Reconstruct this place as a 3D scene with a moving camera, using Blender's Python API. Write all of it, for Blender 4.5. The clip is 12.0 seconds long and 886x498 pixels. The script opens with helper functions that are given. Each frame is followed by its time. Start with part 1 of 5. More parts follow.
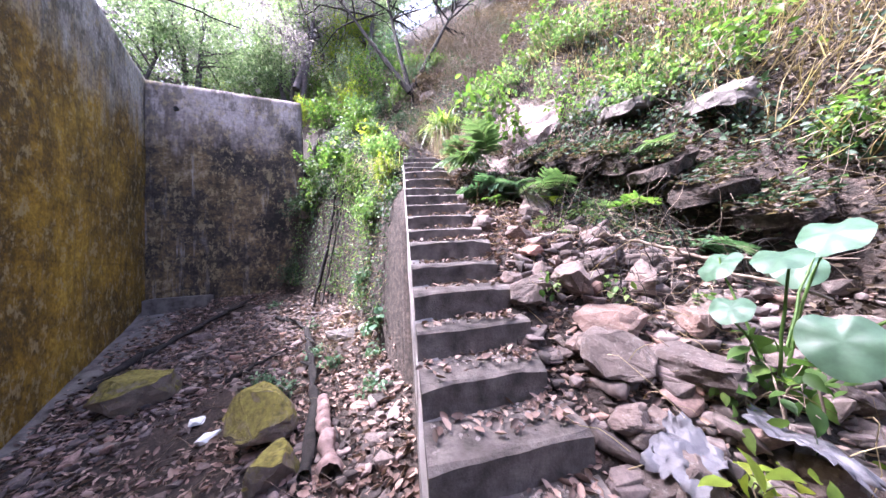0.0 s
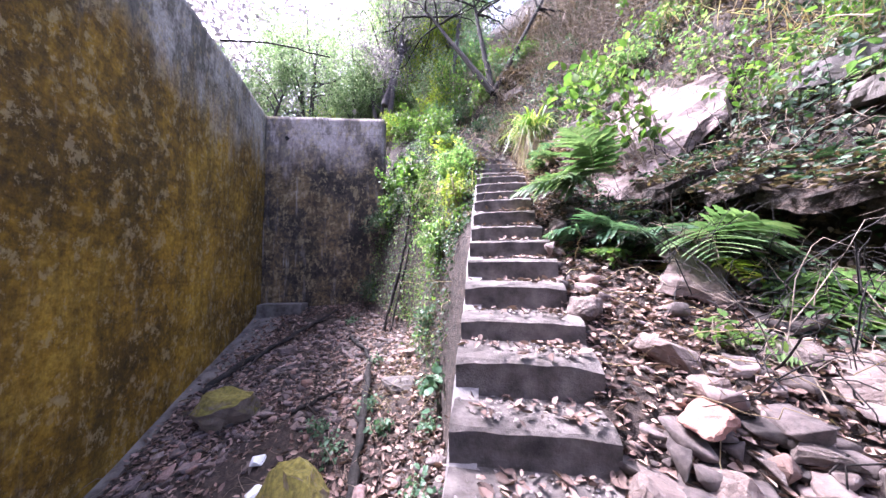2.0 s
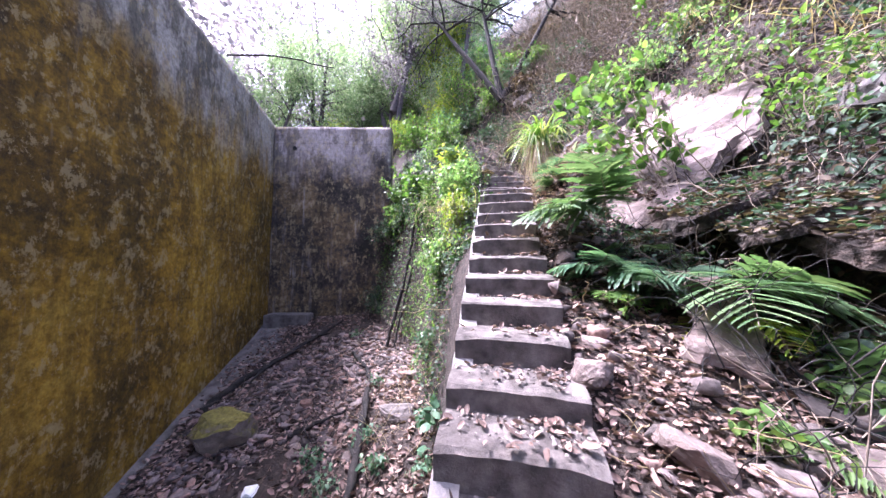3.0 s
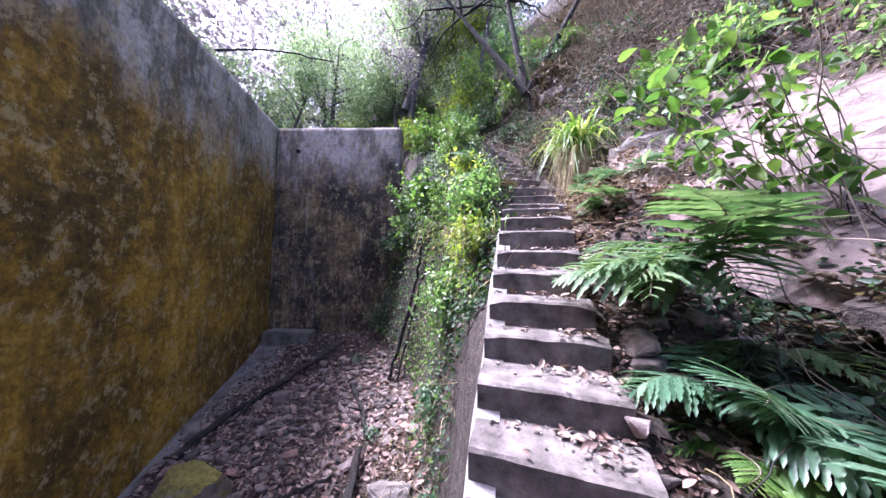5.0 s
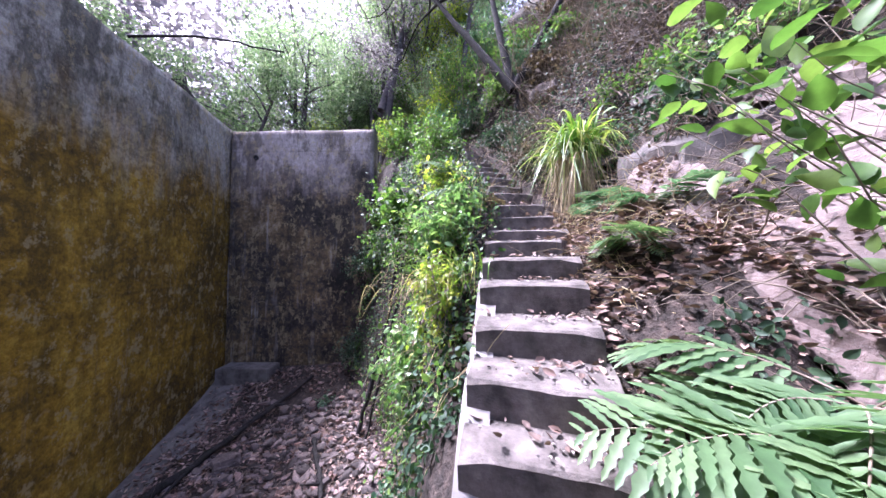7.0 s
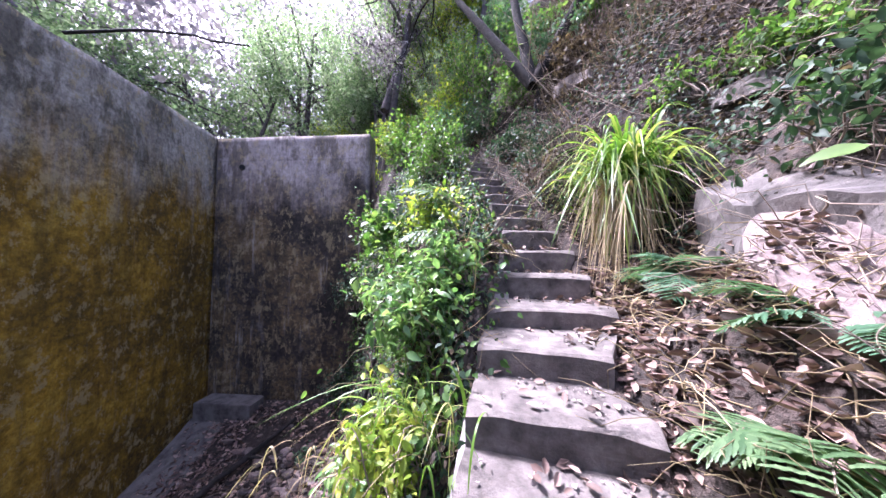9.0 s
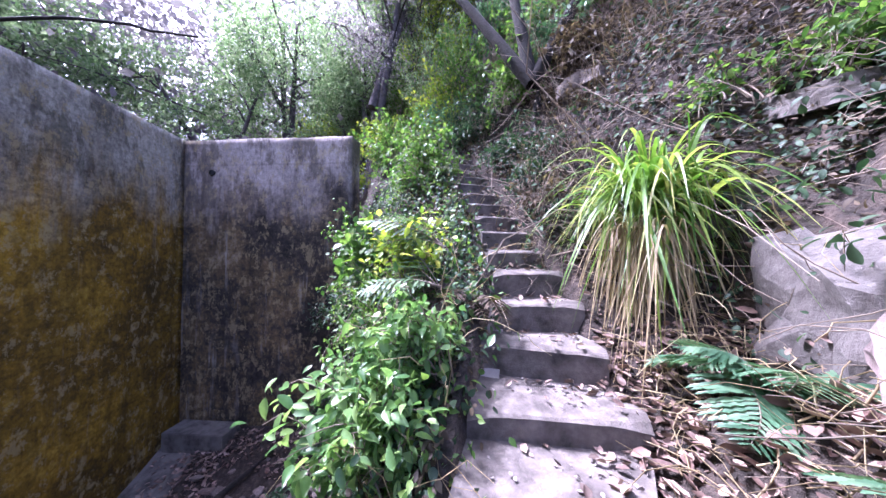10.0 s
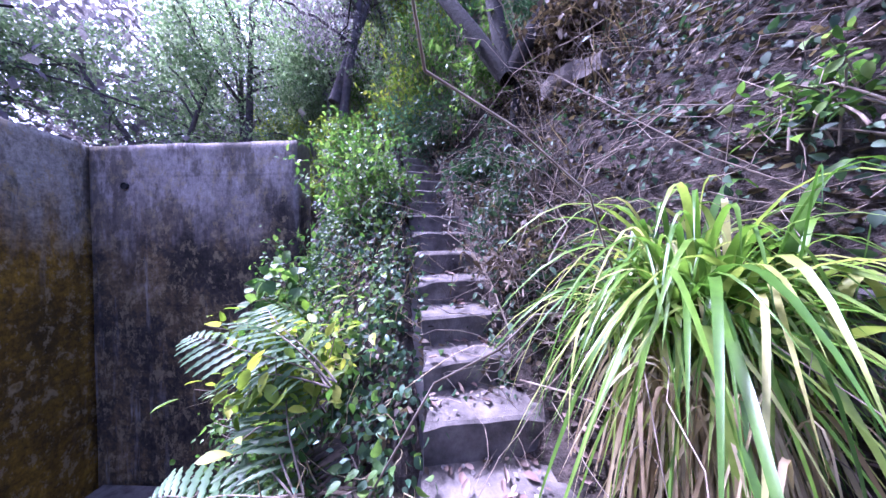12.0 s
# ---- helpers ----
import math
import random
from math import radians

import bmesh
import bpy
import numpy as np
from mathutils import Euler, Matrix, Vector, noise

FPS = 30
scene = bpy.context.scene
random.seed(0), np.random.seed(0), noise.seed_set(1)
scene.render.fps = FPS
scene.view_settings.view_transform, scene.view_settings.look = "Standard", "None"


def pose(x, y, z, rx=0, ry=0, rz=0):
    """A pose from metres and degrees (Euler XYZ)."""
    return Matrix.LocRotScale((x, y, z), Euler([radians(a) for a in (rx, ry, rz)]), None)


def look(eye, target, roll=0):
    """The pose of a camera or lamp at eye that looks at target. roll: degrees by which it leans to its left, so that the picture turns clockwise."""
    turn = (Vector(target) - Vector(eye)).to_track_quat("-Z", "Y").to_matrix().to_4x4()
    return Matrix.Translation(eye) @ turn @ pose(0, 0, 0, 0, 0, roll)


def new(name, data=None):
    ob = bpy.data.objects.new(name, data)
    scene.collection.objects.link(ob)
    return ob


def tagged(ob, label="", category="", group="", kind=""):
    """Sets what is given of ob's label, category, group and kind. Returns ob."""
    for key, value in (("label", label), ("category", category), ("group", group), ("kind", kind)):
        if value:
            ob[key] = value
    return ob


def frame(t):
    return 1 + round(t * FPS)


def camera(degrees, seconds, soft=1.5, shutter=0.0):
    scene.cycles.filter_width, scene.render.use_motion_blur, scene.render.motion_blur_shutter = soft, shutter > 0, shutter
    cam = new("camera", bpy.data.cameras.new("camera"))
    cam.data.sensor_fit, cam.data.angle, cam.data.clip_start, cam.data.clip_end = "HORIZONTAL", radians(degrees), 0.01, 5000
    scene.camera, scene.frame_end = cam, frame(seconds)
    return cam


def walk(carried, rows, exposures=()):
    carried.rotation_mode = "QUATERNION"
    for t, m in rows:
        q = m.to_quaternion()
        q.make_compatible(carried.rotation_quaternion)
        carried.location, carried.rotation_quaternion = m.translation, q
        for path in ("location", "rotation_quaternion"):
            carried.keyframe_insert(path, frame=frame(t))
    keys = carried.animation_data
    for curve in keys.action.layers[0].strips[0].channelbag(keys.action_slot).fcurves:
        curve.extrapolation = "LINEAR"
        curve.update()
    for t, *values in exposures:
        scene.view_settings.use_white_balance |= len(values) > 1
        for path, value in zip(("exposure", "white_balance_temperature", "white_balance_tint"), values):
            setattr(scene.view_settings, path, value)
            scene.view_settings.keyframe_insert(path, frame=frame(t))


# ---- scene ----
cam = camera(118.9, 12.0)
PATH = [
    (0, (-0.061, -2.765, 0.763), (0.224, -0.788, 0.87), -3.4),
    (0.5, (0.082, -2.408, 0.964), (0.059, -0.412, 1.084), -2.0),
    (1, (0.107, -2.311, 1.204), (0.08, -0.314, 1.313), -2.2),
    (1.5, (0.158, -2.075, 1.323), (-0.086, -0.094, 1.446), -1.0),
    (2, (0.166, -1.894, 1.449), (-0.184, 0.072, 1.567), -0.3),
    (2.5, (0.267, -1.743, 1.609), (-0.017, 0.233, 1.728), -1.0),
    (3, (0.291, -1.674, 1.76), (-0.147, 0.273, 1.887), 0.1),
    (3.5, (0.198, -1.536, 1.843), (-0.388, 0.372, 1.969), 0.9),
    (3.7, (0.177, -1.453, 1.907), (-0.387, 0.461, 2.033), 1.4),
    (5.3, (0.207, -0.699, 2.38), (-0.356, 1.217, 2.484), 1.0),
    (5.5, (0.216, -0.621, 2.442), (-0.376, 1.286, 2.549), 0.9),
    (6, (0.165, -0.381, 2.546), (-0.414, 1.531, 2.648), 0.5),
    (6.5, (0.199, -0.137, 2.667), (-0.307, 1.795, 2.767), -0.3),
    (7, (0.201, 0.036, 2.781), (-0.291, 1.972, 2.887), -0.4),
    (7.2, (0.194, 0.128, 2.842), (-0.253, 2.074, 2.953), -0.6),
    (8.8, (0.197, 0.924, 3.366), (-0.368, 2.841, 3.442), 0.3),
    (9, (0.246, 1.019, 3.448), (-0.368, 2.92, 3.528), 0.5),
    (9.5, (0.251, 1.298, 3.581), (-0.368, 3.199, 3.651), 0.3),
    (10, (0.256, 1.561, 3.89), (-0.35, 3.467, 3.925), 0.3),
    (10.5, (0.368, 1.806, 4.078), (-0.284, 3.697, 4.094), 0.3),
    (11, (0.418, 1.995, 4.287), (-0.221, 3.891, 4.283), -0.0),
    (11.5, (0.354, 2.301, 4.436), (-0.238, 4.211, 4.427), -0.1),
    (12, (0.423, 2.556, 4.54), (-0.131, 4.477, 4.513), -0.5),
]
walk(cam, [(t, look(eye, target, roll)) for t, eye, target, roll in PATH],
     exposures=[(0.0, 3.4, 5700, 28), (3.5, 3.05, 5550, 30), (6.0, 2.75, 5400, 30), (9.0, 2.8, 5500, 29), (10.0, 2.85, 5200, 33), (12.0, 2.68, 4800, 46)])

# ---- world, sun, exposure ----
SUN_EL, SUN_AZ = radians(60), radians(-82)     # height above the horizon; turn from +y, minus to -x
world = bpy.data.worlds.new("sky")
scene.world = world
world.use_nodes = True
wn = world.node_tree
sky = wn.nodes.new("ShaderNodeTexSky")
sky.sky_type, sky.sun_disc, sky.sun_elevation, sky.sun_rotation = "NISHITA", False, SUN_EL, SUN_AZ
sky.air_density, sky.dust_density, sky.ozone_density = 0.7, 6.0, 0.8
wn.links.new(sky.outputs["Color"], wn.nodes["Background"].inputs["Color"])
wn.nodes["Background"].inputs["Strength"].default_value = 0.12
sun_data = bpy.data.lights.new("sun", "SUN")
sun_data.energy, sun_data.angle, sun_data.color = 2.7, radians(10), (1.0, 0.97, 0.93)
sun = new("sun", sun_data)
sun_dir = Vector((math.sin(SUN_AZ) * math.cos(SUN_EL), math.cos(SUN_AZ) * math.cos(SUN_EL), math.sin(SUN_EL)))
sun.matrix_world = look(tuple(sun_dir * 40), (0, 0, 0))


# ---- materials ----
def material(name, rough=0.9):
    mat = bpy.data.materials.new(name)
    mat.use_nodes = True
    nt = mat.node_tree
    bsdf = nt.nodes["Principled BSDF"]
    bsdf.inputs["Roughness"].default_value = rough
    return mat, nt, bsdf


def noise_tex(nt, scale, detail=4, rough=0.6, vec=None, stretch=None):
    n = nt.nodes.new("ShaderNodeTexNoise")
    n.inputs["Scale"].default_value, n.inputs["Detail"].default_value, n.inputs["Roughness"].default_value = scale, detail, rough
    if vec is None:
        g = nt.nodes.new("ShaderNodeNewGeometry")
        vec = g.outputs["Position"]
    if stretch:
        m = nt.nodes.new("ShaderNodeMapping")
        m.inputs["Scale"].default_value = stretch
        nt.links.new(vec, m.inputs["Vector"])
        vec = m.outputs["Vector"]
    nt.links.new(vec, n.inputs["Vector"])
    return n.outputs["Fac"]


def ramp(nt, fac, stops):
    r = nt.nodes.new("ShaderNodeValToRGB")
    e = r.color_ramp.elements
    while len(e) < len(stops):
        e.new(0.5)
    for k, (p, c) in zip(e, stops):
        k.position, k.color = p, (*c, 1)
    nt.links.new(fac, r.inputs["Fac"])
    return r.outputs["Color"]


def mix(nt, fac, a, b, kind="MIX"):
    m = nt.nodes.new("ShaderNodeMix")
    m.data_type, m.blend_type = "RGBA", kind
    for sock, v in ((m.inputs["Factor"], fac), (m.inputs[6], a), (m.inputs[7], b)):
        if isinstance(v, (int, float)):
            sock.default_value = v
        elif isinstance(v, tuple):
            sock.default_value = (*v, 1)
        else:
            nt.links.new(v, sock)
    return m.outputs[2]


def bump(nt, bsdf, height, strength=0.5, dist=0.02):
    b = nt.nodes.new("ShaderNodeBump")
    b.inputs["Strength"].default_value, b.inputs["Distance"].default_value = strength, dist
    nt.links.new(height, b.inputs["Height"])
    nt.links.new(b.outputs["Normal"], bsdf.inputs["Normal"])


def simple(name, stops, scale=12, rough=0.9, bump_scale=40, strength=0.5, dist=0.01):
    mat, nt, bsdf = material(name, rough)
    nt.links.new(ramp(nt, noise_tex(nt, scale), stops), bsdf.inputs["Base Color"])
    bump(nt, bsdf, noise_tex(nt, bump_scale, 5), strength, dist)
    return mat


def wall_material(name, base, moss, moss_levels, grey_edge, drips=((0.50, 0.62), 0.85), lichen=((0.52, 0.66), (0.53, 0.59)), speckle=1.0):
    """Old rendered concrete: growth in drips and blotches, pale lichen rings, bare band near the top."""
    mat, nt, bsdf = material(name, 0.92)
    g = nt.nodes.new("ShaderNodeNewGeometry")
    pos = g.outputs["Position"]
    sep = nt.nodes.new("ShaderNodeSeparateXYZ")
    nt.links.new(pos, sep.inputs[0])
    big = noise_tex(nt, 0.55, 5, 0.65, pos, (1, 1, 1.3))
    drip = noise_tex(nt, 2.6, 5, 0.7, pos, (1, 1, 0.16))
    fine = noise_tex(nt, 9, 6, 0.75, pos)
    grain = noise_tex(nt, 45, 4, 0.7, pos)

    def math_node(op, a, b):
        m = nt.nodes.new("ShaderNodeMath")
        m.operation = op
        m.use_clamp = False
        for k, v in ((0, a), (1, b)):
            if isinstance(v, (int, float)):
                m.inputs[k].default_value = v
            else:
                nt.links.new(v, m.inputs[k])
        return m.outputs[0]
    grey = ramp(nt, fine, [(0.28, tuple(c * 0.5 for c in base)), (0.5, base), (0.72, tuple(min(1, c * 1.4) for c in base))])
    damp = ramp(nt, noise_tex(nt, 1.9, 6, 0.75, pos, (1, 1, 0.4)), [(0.47, (0, 0, 0)), (0.56, (0.75, 0.75, 0.75))])
    grey = mix(nt, damp, grey, tuple(c * 0.22 for c in (base[0], base[1] * 0.95, base[2] * 0.75)))
    mossy = ramp(nt, math_node("ADD", math_node("MULTIPLY", big, 0.55), math_node("MULTIPLY", fine, 0.45)), moss)
    mossy = mix(nt, math_node("MULTIPLY", ramp(nt, drip, [(0.45, (0, 0, 0)), (0.62, (1, 1, 1))]), 0.45), mossy, moss[0][1])
    # the growth thins out towards the top edge in a ragged, dripping line
    edge = math_node("ADD", math_node("ADD", sep.outputs["Z"], math_node("MULTIPLY", drip, 2.2)), math_node("MULTIPLY", big, 2.4))
    lvl = nt.nodes.new("ShaderNodeMapRange")
    lvl.inputs["From Min"].default_value, lvl.inputs["From Max"].default_value = grey_edge[0], grey_edge[1]
    nt.links.new(edge, lvl.inputs["Value"])
    col = mix(nt, lvl.outputs[0], mossy, grey)
    # black algae runs, wide and ragged, from the top edge downwards
    streak = ramp(nt, noise_tex(nt, 1.7, 6, 0.72, pos, (1, 1, 0.22)), [(0.46, (0, 0, 0)), (0.60, (1, 1, 1))])
    col = mix(nt, mix(nt, 0.42, (0, 0, 0), streak), col, mix(nt, 1.0, col, (0.2, 0.18, 0.14), "MULTIPLY"))
    mottle = ramp(nt, noise_tex(nt, 22, 6, 0.75, pos, (1, 1, 0.75)), [(0.34, (0.62, 0.6, 0.54)), (0.5, (1, 1, 1)), (0.66, (1.28, 1.25, 1.18))])
    col = mix(nt, speckle, col, mix(nt, 1.0, col, mottle, "MULTIPLY"))
    # pale blotches and lichen
    vor = nt.nodes.new("ShaderNodeTexVoronoi")
    vor.inputs["Scale"].default_value = 4.2
    warp = nt.nodes.new("ShaderNodeMix")
    warp.data_type = "VECTOR"
    warp.inputs["Factor"].default_value = 0.12
    nz = nt.nodes.new("ShaderNodeTexNoise")
    nz.inputs["Scale"].default_value = 6
    nt.links.new(pos, nz.inputs["Vector"])
    nt.links.new(pos, warp.inputs[4])
    nt.links.new(nz.outputs["Color"], warp.inputs[5])
    nt.links.new(warp.outputs[1], vor.inputs["Vector"])
    ring = ramp(nt, vor.outputs["Distance"], [(0.10, (0.35, 0.35, 0.35)), (0.18, (1, 1, 1)), (0.27, (0, 0, 0))])
    patch = ramp(nt, noise_tex(nt, 1.4, 6, 0.75, pos, (1, 1, 0.8)), [(lichen[0][0], (0, 0, 0)), (lichen[0][1], (1, 1, 1))])
    spots = mix(nt, 1.0, ring, patch, "MULTIPLY")
    col = mix(nt, mix(nt, 0.55, (0, 0, 0), spots), col, (0.46, 0.36, 0.19))
    runs = ramp(nt, noise_tex(nt, 4.5, 5, 0.75, pos, (1, 1, 0.1)), [(drips[0][0], (0, 0, 0)), (drips[0][1], (drips[1],) * 3)])
    runs = mix(nt, 1.0, runs, ramp(nt, big, [(0.42, (0, 0, 0)), (0.6, (1, 1, 1))]), 'MULTIPLY')
    col = mix(nt, runs, col, (0.50, 0.46, 0.42))
    chip = ramp(nt, noise_tex(nt, 5.5, 7, 0.8, pos, (1, 1, 0.7)), [(lichen[1][0], (0, 0, 0)), (lichen[1][1], (1, 1, 1))])
    col = mix(nt, mix(nt, 1.0, chip, moss_levels, "MULTIPLY"), col, (0.40, 0.31, 0.16))
    # faint casting joints
    wave = nt.nodes.new("ShaderNodeTexWave")
    wave.bands_direction, wave.inputs["Scale"].default_value = "Z", 0.27
    wave.inputs["Distortion"].default_value, wave.inputs["Detail"].default_value = 0.35, 2
    nt.links.new(pos, wave.inputs["Vector"])
    line = ramp(nt, wave.outputs["Fac"], [(0.0, (0.45, 0.45, 0.45)), (0.006, (1, 1, 1))])
    col = mix(nt, 0.3, col, mix(nt, 1.0, col, line, "MULTIPLY"))
    nt.links.new(col, bsdf.inputs["Base Color"])
    bump(nt, bsdf, math_node("ADD", math_node("MULTIPLY", fine, 0.7), math_node("MULTIPLY", grain, 0.3)), 0.8, 0.025)
    return mat


def leaf_material(name, stops, rough=0.5, through_light=0.45):
    """Leaves: colour differs from leaf to leaf, part of the light passes through the blade."""
    mat, nt, bsdf = material(name, rough)
    g = nt.nodes.new("ShaderNodeNewGeometry")
    fac = g.outputs["Random Per Island"]
    col = ramp(nt, fac, stops)
    mott = noise_tex(nt, 25, 3, 0.6, g.outputs["Position"])
    col = mix(nt, 0.35, col, mix(nt, 1.0, col, ramp(nt, mott, [(0.3, (0.45, 0.45, 0.45)), (0.7, (1.5, 1.5, 1.5))]), "MULTIPLY"))
    nt.links.new(col, bsdf.inputs["Base Color"])
    tr = nt.nodes.new("ShaderNodeBsdfTranslucent")
    nt.links.new(mix(nt, 1.0, col, (1.35, 1.45, 0.85), "MULTIPLY"), tr.inputs["Color"])
    ms = nt.nodes.new("ShaderNodeMixShader")
    ms.inputs[0].default_value = through_light
    nt.links.new(bsdf.outputs[0], ms.inputs[1])
    nt.links.new(tr.outputs[0], ms.inputs[2])
    nt.links.new(ms.outputs[0], nt.nodes["Material Output"].inputs["Surface"])
    return mat


def rock_material(name, tone, tint=0.25, moss=None):
    mat, nt, bsdf = material(name, 0.93)
    info = nt.nodes.new("ShaderNodeObjectInfo")
    a = noise_tex(nt, 7, 6, 0.7)
    col = ramp(nt, a, [(0.25, tuple(c * 0.45 for c in tone)), (0.5, tone), (0.75, tuple(min(1, c * 1.45) for c in tone))])
    warm = ramp(nt, info.outputs["Random"], [(0.0, (0.75, 0.72, 0.74)), (0.45, (1.0, 0.97, 0.95)), (0.8, (1.25, 1.15, 1.12)), (1.0, (1.25, 0.9, 0.75))])
    col = mix(nt, 1.0, col, warm, "MULTIPLY")
    fleck = ramp(nt, noise_tex(nt, 40, 4, 0.7), [(0.55, (0, 0, 0)), (0.68, (1, 1, 1))])
    col = mix(nt, mix(nt, tint, (0, 0, 0), fleck), col, (0.5, 0.46, 0.43))
    if moss:
        g = nt.nodes.new("ShaderNodeNewGeometry")
        sp = nt.nodes.new("ShaderNodeSeparateXYZ")
        nt.links.new(g.outputs["Normal"], sp.inputs[0])
        ad = nt.nodes.new("ShaderNodeMath")
        ad.operation = "MULTIPLY_ADD"
        nt.links.new(sp.outputs["Z"], ad.inputs[0])
        ad.inputs[1].default_value = 0.45
        nt.links.new(noise_tex(nt, 6, 5, 0.7), ad.inputs[2])
        col = mix(nt, ramp(nt, ad.outputs[0], [(0.5, (0, 0, 0)), (0.72, (1, 1, 1))]), col,
                  ramp(nt, noise_tex(nt, 22, 4), [(0.3, moss[0]), (0.7, moss[1])]))
    nt.links.new(col, bsdf.inputs["Base Color"])
    bump(nt, bsdf, noise_tex(nt, 28, 6, 0.7), 0.7, 0.02)
    return mat


M_EARTH = simple("leafy_earth", [(0.3, (0.012, 0.009, 0.007)), (0.5, (0.035, 0.025, 0.02)), (0.7, (0.085, 0.06, 0.05))], 14, 0.95, 40, 1.0, 0.03)
M_STEP = simple("worn_concrete", [(0.28, (0.034, 0.027, 0.024)), (0.5, (0.105, 0.088, 0.080)), (0.72, (0.195, 0.165, 0.15))], 8, 0.92, 70, 0.6, 0.012)
M_WALL = wall_material("mossy_wall", (0.40, 0.365, 0.33), [(0.33, (0.03, 0.021, 0.003)), (0.44, (0.125, 0.070, 0.004)), (0.54, (0.31, 0.175, 0.009)), (0.64, (0.50, 0.32, 0.04))], (0.6, 0.6, 0.6), (6.7, 7.7), ((0.58, 0.72), 0.3), ((0.50, 0.60), (0.545, 0.585)))
M_WALL_FAR = wall_material("stained_wall", (0.40, 0.335, 0.315), [(0.40, (0.014, 0.011, 0.009)), (0.48, (0.055, 0.042, 0.033)), (0.56, (0.17, 0.115, 0.05)), (0.66, (0.32, 0.25, 0.19))], (0.5, 0.5, 0.5), (6.8, 7.9), ((0.55, 0.66), 0.5), speckle=0.5)
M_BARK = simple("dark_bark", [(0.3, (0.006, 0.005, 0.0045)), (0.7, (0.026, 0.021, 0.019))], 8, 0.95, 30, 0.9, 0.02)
# Lighter bark for the woodland trees; distance haze is put into its colour.
M_BARK_HAZED = simple("hazed_bark", [(0.3, (0.045, 0.038, 0.042)), (0.7, (0.14, 0.12, 0.125))], 8, 0.95, 30, 0.9, 0.02)
M_TWIG = simple("dry_twig", [(0.3, (0.10, 0.07, 0.05)), (0.7, (0.30, 0.24, 0.19))], 10, 0.9, 40, 0.4, 0.004)
M_DEADWOOD = simple("weathered_log", [(0.3, (0.07, 0.045, 0.04)), (0.5, (0.2, 0.13, 0.12)), (0.7, (0.32, 0.24, 0.23))], 9, 0.85, 35, 0.8, 0.01)
M_ROCK = rock_material("broken_stone", (0.128, 0.102, 0.092))
def rubble_material():
    mat, nt, bsdf = material("rubble_stone", 0.93)
    g = nt.nodes.new("ShaderNodeNewGeometry")
    col = ramp(nt, g.outputs["Random Per Island"], [(0.0, (0.045, 0.036, 0.033)), (0.5, (0.13, 0.102, 0.095)), (0.85, (0.23, 0.18, 0.17)), (1.0, (0.28, 0.165, 0.13))])
    spot = ramp(nt, noise_tex(nt, 30, 5, 0.7), [(0.3, (0.5, 0.5, 0.5)), (0.7, (1.35, 1.35, 1.35))])
    nt.links.new(mix(nt, 1.0, col, spot, "MULTIPLY"), bsdf.inputs["Base Color"])
    bump(nt, bsdf, noise_tex(nt, 50, 5, 0.7), 0.6, 0.01)
    return mat


M_RUBBLE = rubble_material()
M_ROCK_MOSS = rock_material("mossy_stone", (0.20, 0.17, 0.14), 0.15, ((0.06, 0.055, 0.01), (0.22, 0.19, 0.04)))
M_ROCK_PALE = rock_material("pale_bedrock", (0.15, 0.12, 0.114), 0.2)
M_ROCK_DARK = rock_material("dark_bedrock", (0.12, 0.108, 0.102), 0.12)
M_FOOT = simple("dirty_footing", [(0.3, (0.05, 0.043, 0.036)), (0.6, (0.17, 0.15, 0.135))], 5, 0.95, 40, 0.7, 0.02)
M_SLAB = simple("floor_concrete", [(0.3, (0.16, 0.145, 0.14)), (0.6, (0.30, 0.27, 0.26))], 4, 0.9, 60, 0.5, 0.01)
M_LITTER = leaf_material("dry_leaves", [(0.0, (0.04, 0.024, 0.018)), (0.35, (0.13, 0.08, 0.065)), (0.7, (0.26, 0.17, 0.14)), (1.0, (0.36, 0.26, 0.215))], 0.7, 0.08)
M_GREEN = leaf_material("fresh_leaves", [(0.0, (0.03, 0.075, 0.016)), (0.5, (0.075, 0.15, 0.03)), (1.0, (0.16, 0.24, 0.06))])
M_LIME = leaf_material("lime_leaves", [(0.0, (0.10, 0.17, 0.02)), (0.6, (0.22, 0.30, 0.035)), (1.0, (0.38, 0.38, 0.06))])
M_DARK = leaf_material("dark_leaves", [(0.0, (0.012, 0.032, 0.016)), (0.6, (0.03, 0.065, 0.03)), (1.0, (0.065, 0.11, 0.055))], 0.62, 0.3)
M_BLUE = leaf_material("grey_green_leaves", [(0.0, (0.035, 0.085, 0.045)), (0.6, (0.075, 0.15, 0.085)), (1.0, (0.16, 0.24, 0.15))], 0.4, 0.35)
M_BROADLEAF = leaf_material("round_leaves", [(0.0, (0.028, 0.070, 0.042)), (0.6, (0.045, 0.10, 0.062)), (1.0, (0.08, 0.145, 0.09))], 0.45, 0.3)
M_FERN = leaf_material("fern_leaves", [(0.0, (0.042, 0.09, 0.035)), (0.6, (0.088, 0.15, 0.065)), (1.0, (0.16, 0.22, 0.11))], 0.5, 0.35)
M_STRAW = leaf_material("straw", [(0.0, (0.17, 0.12, 0.065)), (0.6, (0.34, 0.26, 0.15)), (1.0, (0.48, 0.40, 0.26))], 0.7, 0.3)
M_BROWNLEAF = leaf_material("withered_leaves", [(0.0, (0.025, 0.017, 0.012)), (0.6, (0.07, 0.049, 0.034)), (1.0, (0.17, 0.125, 0.085))], 0.7, 0.3)
M_GRASS = leaf_material("grass_blades", [(0.0, (0.05, 0.12, 0.015)), (0.5, (0.13, 0.23, 0.03)), (0.8, (0.26, 0.32, 0.07)), (1.0, (0.44, 0.40, 0.17))], 0.35, 0.4)
